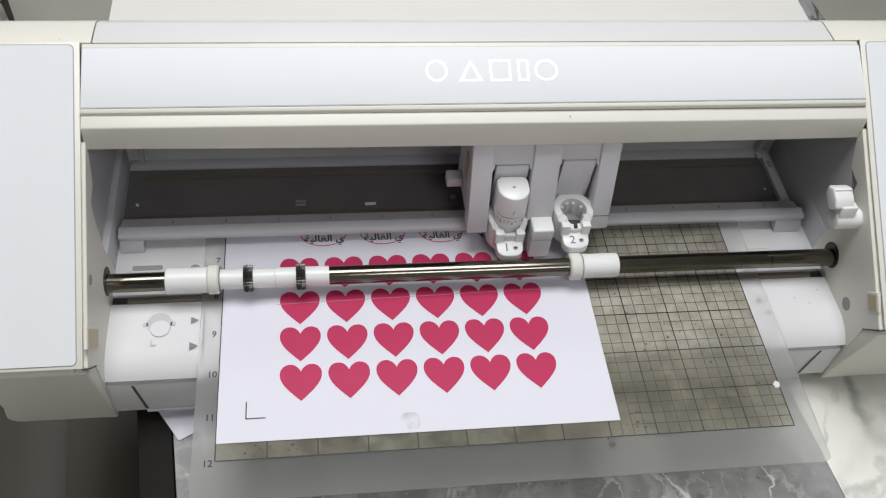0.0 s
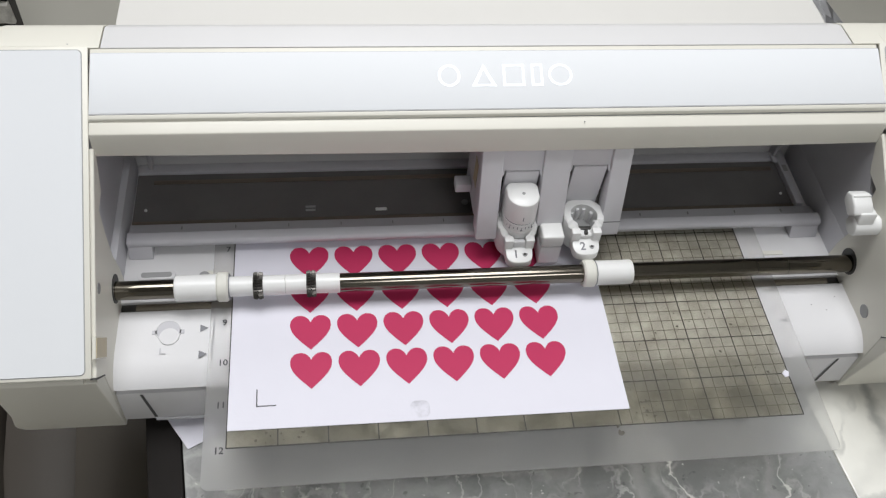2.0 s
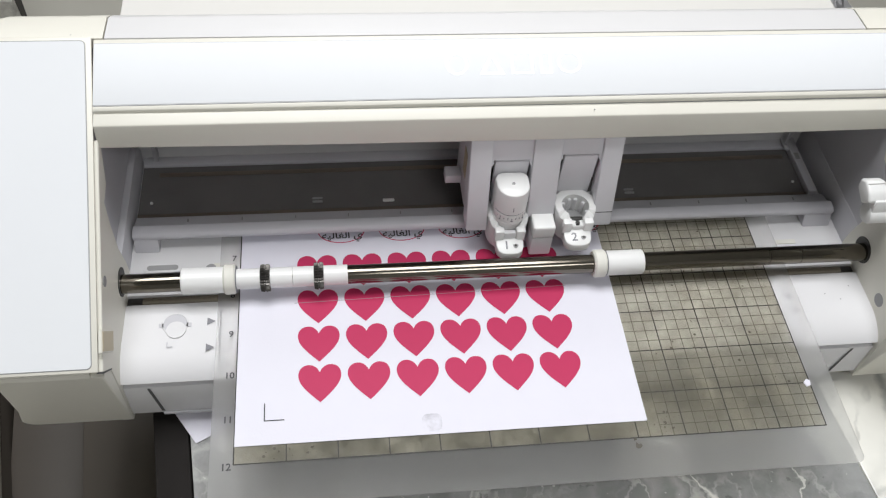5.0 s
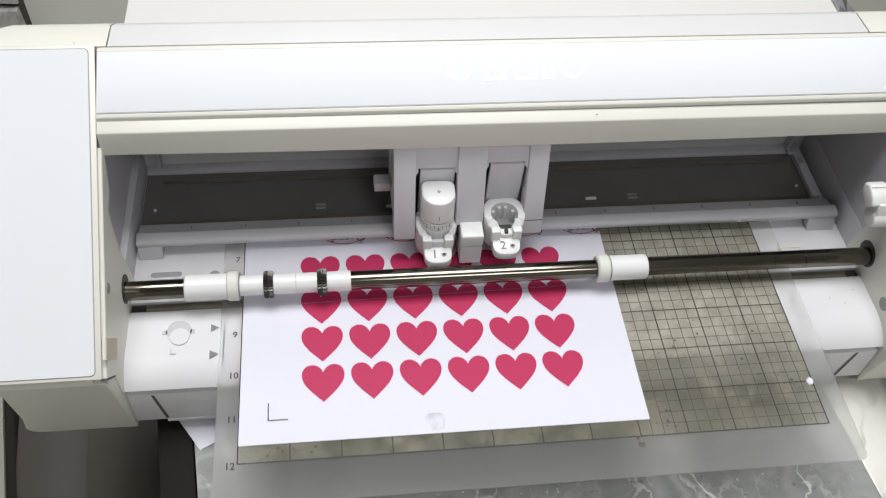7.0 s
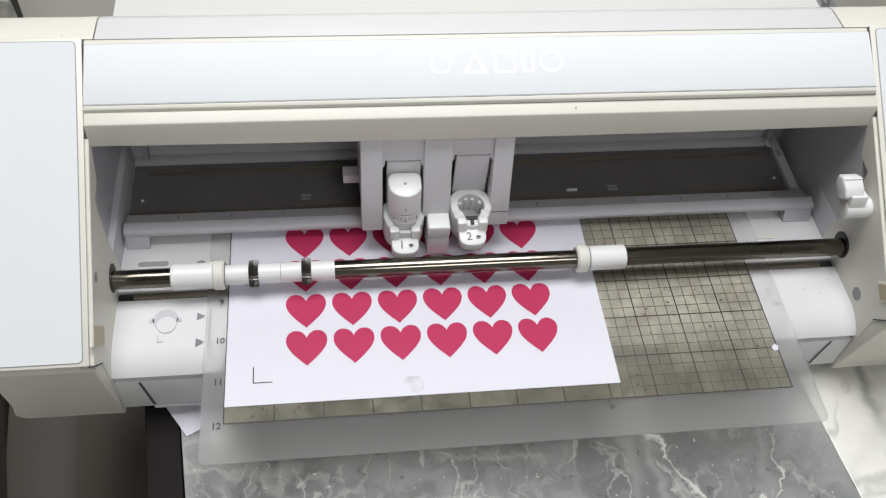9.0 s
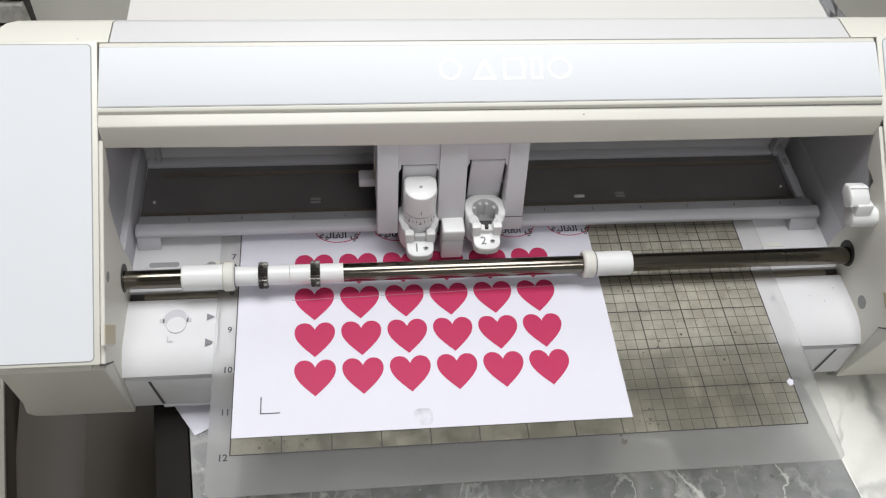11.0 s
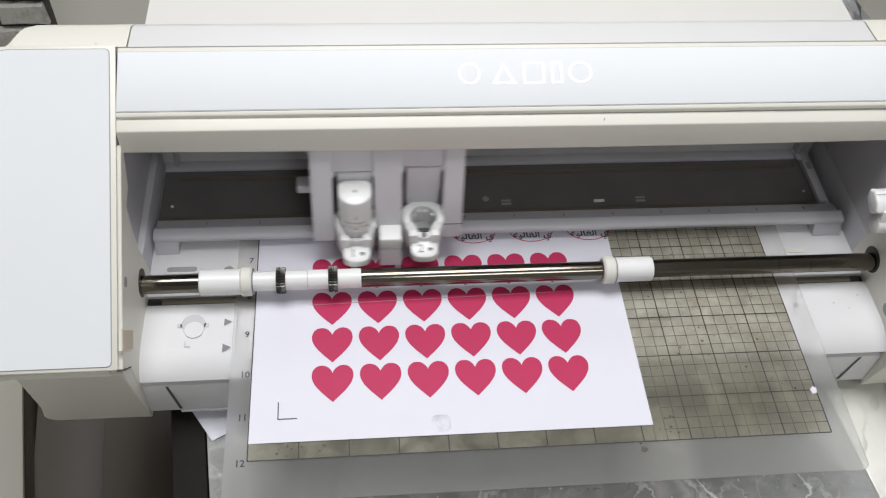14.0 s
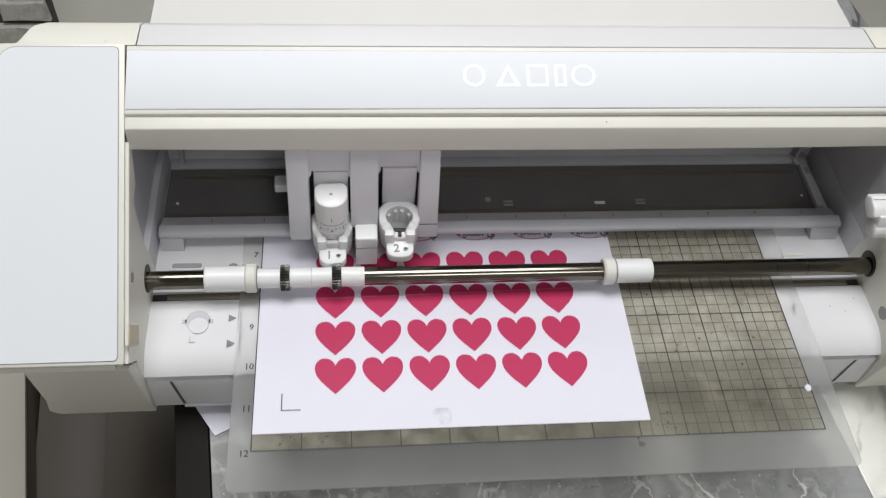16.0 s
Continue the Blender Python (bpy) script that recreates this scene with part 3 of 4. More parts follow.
    part("front_board", box(XL, XR, 0.0548, 0.0750, bottom + 0.004, -0.0152, 0.0005), M_WHITE, bed)
    for s0 in (1, -1):
        bm = bmesh.new()
        e = XL if s0 > 0 else XR
        bm.faces.new([bm.verts.new((e + s0 * x, 0.0545, z)) for x, z in ((0.0122, -0.0158), (0.0138, -0.0158), (0.0178, bottom + 0.0062), (0.0160, bottom + 0.0062))])
        part("groove", bm, M_GAP, bed, "dark slanting groove")
    part("front_sill", box(XL + 0.0165, XR - 0.0165, 0.0535, 0.0548, bottom + 0.0035, bottom + 0.0052, 0.0004), M_GREY, bed)
    part("underside", box(XL - 0.003, XR + 0.003, 0.060, 0.214, bottom, bottom + 0.0038), M_DARK, m)
    for x in (-0.095, mirror_x(-0.095)):
        for y in (0.075, 0.195):
            part("foot", turned([(TABLE_Z, 0.008), (bottom + 0.001, 0.009)], "z", (x, y, 0), 20), M_DARK, m)
    for x, y, z in ((0.1900, 0.1409, 0.0956), (-0.0728, 0.1828, 0.1143)):
        part("speck", box(x - 0.0003, x + 0.0003, y - 0.0002, y + 0.0002, z - 0.0003, z + 0.0003), M_HOLE, m)
    for x, y in ((0.3525, 0.0885), (0.3440, 0.0795), (0.3360, 0.0835)):
        part("speck", sheet([(x - 0.0005, y), (x, y - 0.0005), (x + 0.0004, y), (x, y + 0.0006)], -0.0012), M_HOLE, bed)
    # prints and fittings on the bed
    for x, y in ((-0.0122, 0.0855), (-0.0122, 0.0690)):
        part("arrow_mark", sheet([(x - 0.0045, y - 0.0024), (x, y), (x - 0.0045, y + 0.0024)], -0.0011), M_INK_GREY, bed)
    part("line_mark", sheet([(-0.0098, 0.0650), (-0.0092, 0.0650), (-0.0092, 0.0920), (-0.0098, 0.0920)], -0.0011), M_INK_GREY, bed)
    part("arrow_mark", sheet([(0.3105, 0.0828), (0.3140, 0.0850), (0.3140, 0.0806)], -0.0011), M_INK_GREY, bed)
    part("line_mark", sheet([(0.3130, 0.0738), (0.3175, 0.0730), (0.3176, 0.0738), (0.3131, 0.0746)], -0.0011), M_INK_GREY, bed)
    # stacked flat discs; the grey crescent paints the shaded wall of the hole
    dial = part("storage_hole", turned([(-0.0014, 0.0070), (-0.0010, 0.0069), (-0.0010, 0.0062), (-0.0013, 0.0060)], "z", (-0.0335, 0.0850, 0), 32), M_WHITE, bed)
    part("hole_key", box(-0.0420, -0.0250, 0.0828, 0.0852, -0.0013, -0.0010), M_GREY, dial)
    part("hole_wall", turned([(-0.0014, 0.0060), (-0.0008, 0.0060)], "z", (-0.0335, 0.0848, 0), 32), M_GREY, dial)
    part("hole_floor", turned([(-0.0013, 0.0052), (-0.0006, 0.0052)], "z", (-0.0328, 0.0808, 0), 32), M_WHITE, dial)
    part("key_mark", sheet([(-0.0372, 0.0702), (-0.0340, 0.0702), (-0.0340, 0.0708), (-0.0366, 0.0708), (-0.0366, 0.0738), (-0.0372, 0.0738)], -0.0011), M_GREY, bed)
    part("screw_recess", turned([(-0.0016, 0.0030), (-0.0009, 0.0029)], "z", (-0.0165, 0.1212, 0), 24), M_HOLE, bed)
    slot = part("slot_rim", slab(rounded(-0.0535, -0.0325, 0.1195, 0.1255, 0.0024, 5), -0.0016, -0.0006, 0.0003), M_WHITE, bed)
    part("slot_floor", slab(rounded(-0.0515, -0.0345, 0.1208, 0.1242, 0.0015, 5), -0.0006, -0.0004), M_HOLE, slot)
    for x in (-0.0085, 0.3250):
        part("sensor_strip", box(x - 0.0065, x + 0.0065, 0.1215, 0.1245, -0.0015, -0.0010), M_RUBBER, bed)
    # cross rail in front of the carriage track
    rail = [(0.1372, 0.0062), (0.1368, 0.0090), (0.1382, 0.0105), (0.1440, 0.0112), (0.1460, 0.0080), (0.1540, 0.0062), (0.1541, 0.0015), (0.1400, 0.0055)]
    r = part("cross_rail", prism(rail, -0.0592, 0.3578, 0.0005), M_GREY, m)
    for x0, x1 in ((-0.0590, -0.0455), (0.3400, 0.3576)):
        part("rail_foot", prism([(0.1340, -0.0014), (0.1374, 0.0068), (0.1500, 0.0068), (0.1500, -0.0014)], x0, x1, 0.0006), M_GREY, r)
    for i in range(13):
        x = -0.030 + 0.0305 * i
        part("rail_mark", box(x, x + 0.0006, 0.1485, 0.1505, 0.0072, 0.0080), M_HOLE, r)
    # dark belt tray with its frame
    tray = part("belt_tray", box(-0.0598, 0.3505, 0.1542, 0.1975, -0.0012, 0.0010), M_BELT, m, "dark brown belt tray")
    part("tray_edge", box(-0.0598, 0.3505, 0.1560, 0.1600, 0.0010, 0.0018, 0.0003), M_BRASS, tray, "brown metal edge")
    part("tray_edge", box(-0.0500, 0.3460, 0.1895, 0.1925, 0.0010, 0.0018, 0.0003), M_BRASS, tray, "brown metal edge")
    part("tray_frame", box(0.3508, 0.3560, 0.1572, 0.2000, -0.0012, 0.0050, 0.0006), M_GREY, tray)
    for x, y in ((-0.0528, 0.1690), (0.3455, 0.1690)):
        part("rivet", turned([(0.0008, 0.0010), (0.0018, 0.0008)], "z", (x, y, 0), 14), M_BRIGHT, tray)
    for x, y in ((0.0440, 0.1680), (0.2365, 0.1665), (0.1510, 0.1665)):
        bm = box(x - 0.003, x + 0.003, y, y + 0.0012, 0.0009, 0.0016)
        box(x - 0.003, x + 0.003, y - 0.0028, y - 0.0014, 0.0009, 0.0016, bm=bm)
        part("tray_clip", bm, M_HOLE, tray)
    for x in (0.0865, 0.2098):
        part("tray_clip", box(x - 0.0035, x + 0.0035, 0.1640, 0.1660, 0.0009, 0.0022, 0.0005), M_BRIGHT, tray)
    part("rivet", turned([(0.0008, 0.0022), (0.0016, 0.0019)], "z", (0.1385, 0.1690, 0), 18), M_HOLE, tray)
    part("back_wall", box(XL - 0.004, XR + 0.004, 0.2050, 0.2150, -0.0014, 0.0930), M_REAR, m)
    part("wall_ledge", box(-0.0598, 0.3510, 0.1978, 0.2050, -0.0014, 0.0030, 0.0008), M_GREY, m)
    for x in (-0.0520, 0.3500):
        part("wall_rib", box(x - 0.0012, x + 0.0012, 0.1990, 0.2050, 0.0040, 0.0900, 0.0005), M_GREY, m)
    # the bracket at the tray's corner
    corner = part("tray_bracket", slab([(0.3480, 0.1950), (0.3572, 0.1925), (0.3572, 0.2046), (0.3480, 0.2046)], 0.0024, 0.0046, 0.0008), M_GREY, m)
    part("bracket_slot", box(0.3520, 0.3548, 0.1850, 0.1905, 0.0048, 0.0052), M_HOLE, corner)
    lever(m)
    return m


def lever(m):
    """The white release lever on the side wall."""
    hub = part("release_lever", turned([(0.3455, 0.0044), (0.3460, 0.0054), (0.3472, 0.0060), (0.3612, 0.0060)], "x", (0, 0.1030, 0.0485), 32), M_BRIGHT, m, "white release lever")
    bm = prism([(0.1010, 0.0590), (0.1050, 0.0630), (0.1115, 0.0655), (0.1165, 0.0625), (0.1155, 0.0570), (0.1065, 0.0530)], 0.3425, 0.3540, 0.0014, 3)
    part("paddle", bm, M_BRIGHT, hub)
    part("neck", prism([(0.0985, 0.0500), (0.1006, 0.0602), (0.1120, 0.0590), (0.1080, 0.0480)], 0.3462, 0.3560, 0.0010, 2), M_BRIGHT, hub)
    for i in range(4):
        y, z = 0.1095 + 0.0019 * i, 0.0648 - 0.0009 * i
        part("grip_rib", box(0.3432, 0.3534, y, y + 0.0008, z - 0.001, z + 0.0008, 0.0003), M_BRIGHT, hub)


SHAFT_Y, SHAFT_Z = 0.1022, 0.0132


def shaft(m):
    c = (0, 0, 0)
    at = (0, SHAFT_Y, SHAFT_Z)
    rod = part("roller_shaft", turned([(XL - 0.002, 0.0052), (0.3005, 0.0052), (0.3008, 0.0049), (0.3014, 0.0049), (0.3017, 0.0052), (0.3195, 0.0052), (0.3198, 0.0049), (0.3204, 0.0049), (0.3207, 0.0052), (XR + 0.002, 0.0052)], "x", c, 48),
               M_STEEL, m, "polished steel shaft", at=at)

    def sleeve(name, x0, x1, r, mat, label="", soft=0.0006):
        bm = turned([(x0, r - soft), (x0 + soft, r), (x1 - soft, r), (x1, r - soft)], "x", (0, SHAFT_Y, SHAFT_Z), 44)
        return part(name, bm, mat, rod, label)
    sleeve("white_sleeve", -0.0290, -0.0062, 0.0072, M_BRIGHT)
    sleeve("rubber_ring", -0.0070, -0.0004, 0.0081, M_RUBBER, "cream rubber ring", 0.001)
    sleeve("thin_sleeve", -0.0004, 0.0298, 0.0055, M_BRIGHT, "", 0.0002)
    sleeve("thin_sleeve", 0.0299, 0.0595, 0.0055, M_BRIGHT, "", 0.0002)
    sleeve("rubber_ring", 0.1972, 0.2045, 0.0079, M_RUBBER, "cream rubber ring", 0.001)
    sleeve("white_sleeve", 0.2045, 0.2262, 0.0071, M_BRIGHT)
    for x0, r in ((-0.0004, 0.0074), (0.2044, 0.0073)):
        sleeve("joint", x0, x0 + 0.0004, r, M_INK_GREY, "", 0.0001)
    own = bmesh.new()
    arc = [radians(-131 + 4 * i) for i in range(9)]
    rows = [[own.verts.new((x, SHAFT_Y + 0.00718 * math.cos(a), SHAFT_Z + 0.00718 * math.sin(a))) for a in arc] for x in (0.2105, 0.2215)]
    for i in range(8):
        own.faces.new((rows[0][i], rows[0][i + 1], rows[1][i + 1], rows[1][i]))
    part("sleeve_mark", own, M_INK_GREY, rod, "small grey sticker")
    for x0 in (0.0125, 0.0412):
        own = bmesh.new()
        n, loops = 28, []
        for s, k in ((0, 0.0055), (0.0002, 0.0070), (0.0022, 0.0074), (0.0024, 0.0068), (0.0030, 0.0068), (0.0032, 0.0074), (0.0052, 0.0070), (0.0054, 0.0055)):
            ring = []
            for i in range(n * 2):
                a = math.pi * i / n
                rad = k * (1.03 if i % 2 else 0.92) if k > 0.006 else k
                ring.append(own.verts.new((x0 + s, SHAFT_Y + rad * math.cos(a), SHAFT_Z + rad * math.sin(a))))
            loops.append(ring)
        for a, b in zip(loops, loops[1:]):
            for i in range(2 * n):
                own.faces.new((a[i], a[(i + 1) % (2 * n)], b[(i + 1) % (2 * n)], b[i]))
        part("grip_roller", own, M_KNURL, rod, "dark knurled grip roller")
    return rod


# ---- the moving tool carriage ----
def carriage(m):
    """Built round x = 0; the rows carry it along the rail."""
    def front(z):
        return 0.1245 + (z - 0.019) * (0.0145 / 0.056)      # it leans out towards its foot

    def lean(z0, z1, depth, off=0.0):
        return [(front(z0) + off, z0), (front(z1) + off, z1), (front(z1) + off + depth, z1), (front(z0) + off + depth, z0)]
    c = part("carriage", box(-0.0412, 0.0430, 0.1590, 0.1720, 0.0225, 0.0790, 0.001), M_CARRIAGE, m, "pale grey tool carriage")
    for x0, x1, z0 in ((-0.0412, -0.0293, 0.0190), (-0.0066, 0.0089, 0.0270), (0.0318, 0.0430, 0.0195)):
        part("post", prism(lean(z0, 0.0800, 0.012), x0, x1, 0.0008), M_CARRIAGE, c)
    for x0, x1, z0 in ((-0.0294, -0.0064, 0.0622), (0.0087, 0.0319, 0.0645)):
        part("crossbar", prism(lean(z0, 0.0800, 0.010, 0.0022), x0, x1, 0.0004), M_CARRIAGE, c)
        # sloping shoulders where the bar meets the posts
        for e, s in ((x0, 1), (x1, -1)):
            own = bmesh.new()
            near = [own.verts.new((e + s * a, front(z) + 0.0024, z)) for a, z in ((0, z0 + 0.004), (0.0016, z0 + 0.004), (0.0016, z0 - 0.0022), (0, z0 - 0.0050))]
            far = [own.verts.new((v.co.x, v.co.y + 0.010, v.co.z)) for v in near]
            own.faces.new(near)
            own.faces.new(far[::-1])
            for i in range(4):
                own.faces.new((near[i], far[i], far[(i + 1) % 4], near[(i + 1) % 4]))
            part("shoulder", own, M_CARRIAGE, c)
    for x0, x1 in ((-0.0412, -0.0370), (0.0388, 0.0430)):
        part("side_wall", box(x0 + 0.0003, x1 - 0.0003, 0.1408, 0.1595, 0.0225, 0.0800, 0.0006), M_CARRIAGE, c)
    part("seam", prism([(front(0.0285) - 0.0002, 0.0285), (front(0.0289) - 0.0002, 0.0289), (0.1400, 0.0289), (0.1400, 0.0285)], 0.0320, 0.0428), M_GAP, c)
    part("side_tab", box(-0.0505, -0.0410, 0.1540, 0.1620, 0.0270, 0.0335, 0.0008), M_CARRIAGE, c)
    part("warning_label", box(-0.0415, -0.04125, 0.1440, 0.1520, 0.0420, 0.0600), M_TAN, c, "faded yellow label")
    # solid black boxes stand in for the shade inside the two openings
    for x0, x1 in ((-0.0296, -0.0064), (0.0087, 0.0320)):
        part("cavity", box(x0, x1, 0.1470, 0.1588, 0.0225, 0.0690), M_DARK, c, "black box painted as cavity shade")
    part("centre_block", box(-0.0043, 0.0084, 0.1165, 0.1340, 0.0200, 0.0290, 0.0012, 3), M_BRIGHT, c)
    part("block_foot", box(-0.0041, 0.0082, 0.1168, 0.1340, 0.0045, 0.0194, 0.0008), M_WHITE, c)

    def square_back(bm, cx, cy, most, least=0.001):
        """Draws the rear half of a round part out towards a square."""
        for v in bm.verts:
            x, y = v.co.x - cx, v.co.y - cy
            d = math.hypot(x, y)
            if y > 0 and d > least:
                k = min(d / max(abs(x), y), most)
                v.co.x, v.co.y = cx + x * k, cy + y * k
        return bm

    def holder(cx, top, digit, filled):
        cy, n = 0.1290, 44
        # slide behind the holder
        lip = 0.0606 if filled else 0.0632
        part("slide_plate", prism([(0.1402, top - 0.004), (0.1384, lip), (0.1410, lip), (0.1428, top - 0.004)], cx - 0.0095, cx + 0.0095, 0.0006), M_CARRIAGE, c)
        bore = 0.0090 if filled else 0.0078
        own = turned([(top - 0.0215, 0.0092), (top - 0.0195, 0.0108), (top - 0.0160, 0.0114), (top - 0.0040, 0.0117), (top - 0.0006, 0.0117), (top, 0.0111), (top, bore), (top - 0.0120, bore - 0.0006), (top - 0.0120, 0.0004)], "z", (cx, cy, 0), n)
        for v in own.verts:         # the rim dips at the front
            if v.co.z > top - 0.005 and v.co.y < cy - 0.006:
                v.co.z -= 0.0022 if abs(v.co.x - cx) > 0.0042 else 0.0046
        part("tool_holder", square_back(own, cx, cy, 1.12, 0.0091), M_BRIGHT, c, "white tool holder")
        # thumb tab with a rounded front
        def lid(y):
            return top - 0.0105 + max(0, y - 0.109) * 0.30
        pts = [(cx - 0.0077, cy - 0.0075)] + [(cx - 0.0077 * math.copysign(abs(math.cos(a)) ** 0.72, math.cos(a)), 0.1145 - 0.0064 * math.sin(a) ** 0.72) for a in [radians(180 * i / 18) for i in range(19)]] + [(cx + 0.0077, cy - 0.0075)]
        tab = bmesh.new()
        lo = [tab.verts.new((x, y, top - 0.0155)) for x, y in pts]
        hi = [tab.verts.new((x, y, lid(y))) for x, y in pts]
        tab.faces.new(lo[::-1])
        tab.faces.new(hi)
        for i in range(len(pts)):
            j = (i + 1) % len(pts)
            tab.faces.new((lo[i], lo[j], hi[j], hi[i]))
        bmesh.ops.recalc_face_normals(tab, faces=tab.faces)
        bevel(tab, 0.0006, 2)
        part("thumb_tab", tab, M_BRIGHT, c)
        tilt = Matrix.Translation((cx - 0.0020, 0.1130, lid(0.1130) + 0.0002)) @ Matrix.Rotation(math.atan(0.30), 4, "X")
        part("digit", lettering(digit, 0.0068, tilt), M_INK_GREY, c, "grey digit")
        part("screw", turned([(lid(0.113) - 0.001, 0.0012), (lid(0.113) + 0.0002, 0.0015)], "z", (cx + 0.0032, 0.1130, 0), 18), M_HOLE, c)
        part("screw_core", turned([(lid(0.113) - 0.001, 0.0008), (lid(0.113) + 0.0003, 0.0008)], "z", (cx + 0.0032, 0.1130, 0), 14), M_DARK, c)
        for s in (-1, 1):
            part("latch", box(cx + s * 0.0060 - 0.0026, cx + s * 0.0060 + 0.0026, cy - 0.0126, cy - 0.0084, top - 0.0100, top - 0.0014, 0.0007), M_BRIGHT, c)
        if filled:
            part("latch_plate", box(cx - 0.0032, cx + 0.0032, cy - 0.0119, cy - 0.0092, top - 0.0100, top - 0.0034, 0.0005), M_WHITE, c)
        if filled:
            a = top
            rings = [(a - 0.0100, 0.0087), (a - 0.0005, 0.0088), (a + 0.0002, 0.0092), (a + 0.0018, 0.0093), (a + 0.0022, 0.0089), (a + 0.0030, 0.0089), (a + 0.0034, 0.0093), (a + 0.0078, 0.0093), (a + 0.0081, 0.0089), (a + 0.0087, 0.0089),
                     (a + 0.0090, 0.0093), (a + 0.0228, 0.0092), (a + 0.0241, 0.0088), (a + 0.0248, 0.0078), (a + 0.0250, 0.0020)]
            part("blade_cap", square_back(turned(rings, "z", (cx, cy, 0), n), cx, cy, 1.22), M_BRIGHT, c, "white blade cap")
            part("cap_dot", turned([(a + 0.0240, 0.0011), (a + 0.0252, 0.0009)], "z", (cx, cy, 0), 16), M_HOLE, c)
            part("cap_ring", turned([(a + 0.0082, 0.0090), (a + 0.0086, 0.0090)], "z", (cx, cy, 0), n), M_INK_GREY, c)
            part("cap_line", box(cx - 0.0002, cx + 0.0002, cy - 0.00945, cy - 0.0092, a + 0.0120, a + 0.0150), M_INK_GREY, c)
            for i in range(9):
                q = radians(214 + 14 * i)
                p = (cx + 0.00925 * math.cos(q), cy + 0.00925 * math.sin(q))
                part("scale_mark", box(p[0] - 0.00018, p[0] + 0.00018, p[1] - 0.00018, p[1] + 0.00018, a + 0.0048, a + 0.0060 + 0.0007 * (i % 2)), M_INK_GREY, c)
            for i in (1, 4, 7):
                q = radians(214 + 14 * i)
                p = (cx + 0.00925 * math.cos(q), cy + 0.00925 * math.sin(q))
                part("scale_figure", box(p[0] - 0.0006, p[0] + 0.0006, p[1] - 0.0002, p[1] + 0.0002, a + 0.0036, a + 0.0045), M_INK_GREY, c)
        else:
            for q in (35, 75, 105, 145, 200, 340):
                ca, sa = math.cos(radians(q)), math.sin(radians(q))
                rib = box(-0.0010, 0.0010, -0.0012, 0.0012, top - 0.0121, top - 0.0028, 0.0004)
                rib.transform(Matrix.Translation((cx + 0.0073 * ca, cy + 0.0073 * sa, 0)) @ Matrix.Rotation(radians(q - 90), 4, "Z"))
                part("holder_rib", rib, M_WHITE, c)
            part("holder_floor", turned([(top - 0.0121, 0.0070), (top - 0.0117, 0.0070)], "z", (cx, cy, 0), n), M_HOLE, c)
            part("catch", box(cx - 0.0036, cx + 0.0036, cy - 0.0074, cy - 0.0050, top - 0.0085, top - 0.0040, 0.0004), M_DARK, c, "black catch")
            part("catch", box(cx - 0.0010, cx + 0.0010, cy - 0.0112, cy - 0.0086, top - 0.0075, top - 0.0028, 0.0004), M_DARK, c, "black catch")
    before = set(c.children)
    holder(-0.0172, 0.0283, "1", True)
    tool = [ob for ob in c.children if ob not in before and not ob.name.startswith("slide")]
    holder(0.0209, 0.0335, "2", False)
    return c, tool


# ---- the mat and the printed sheet ----
INCH = 0.0254


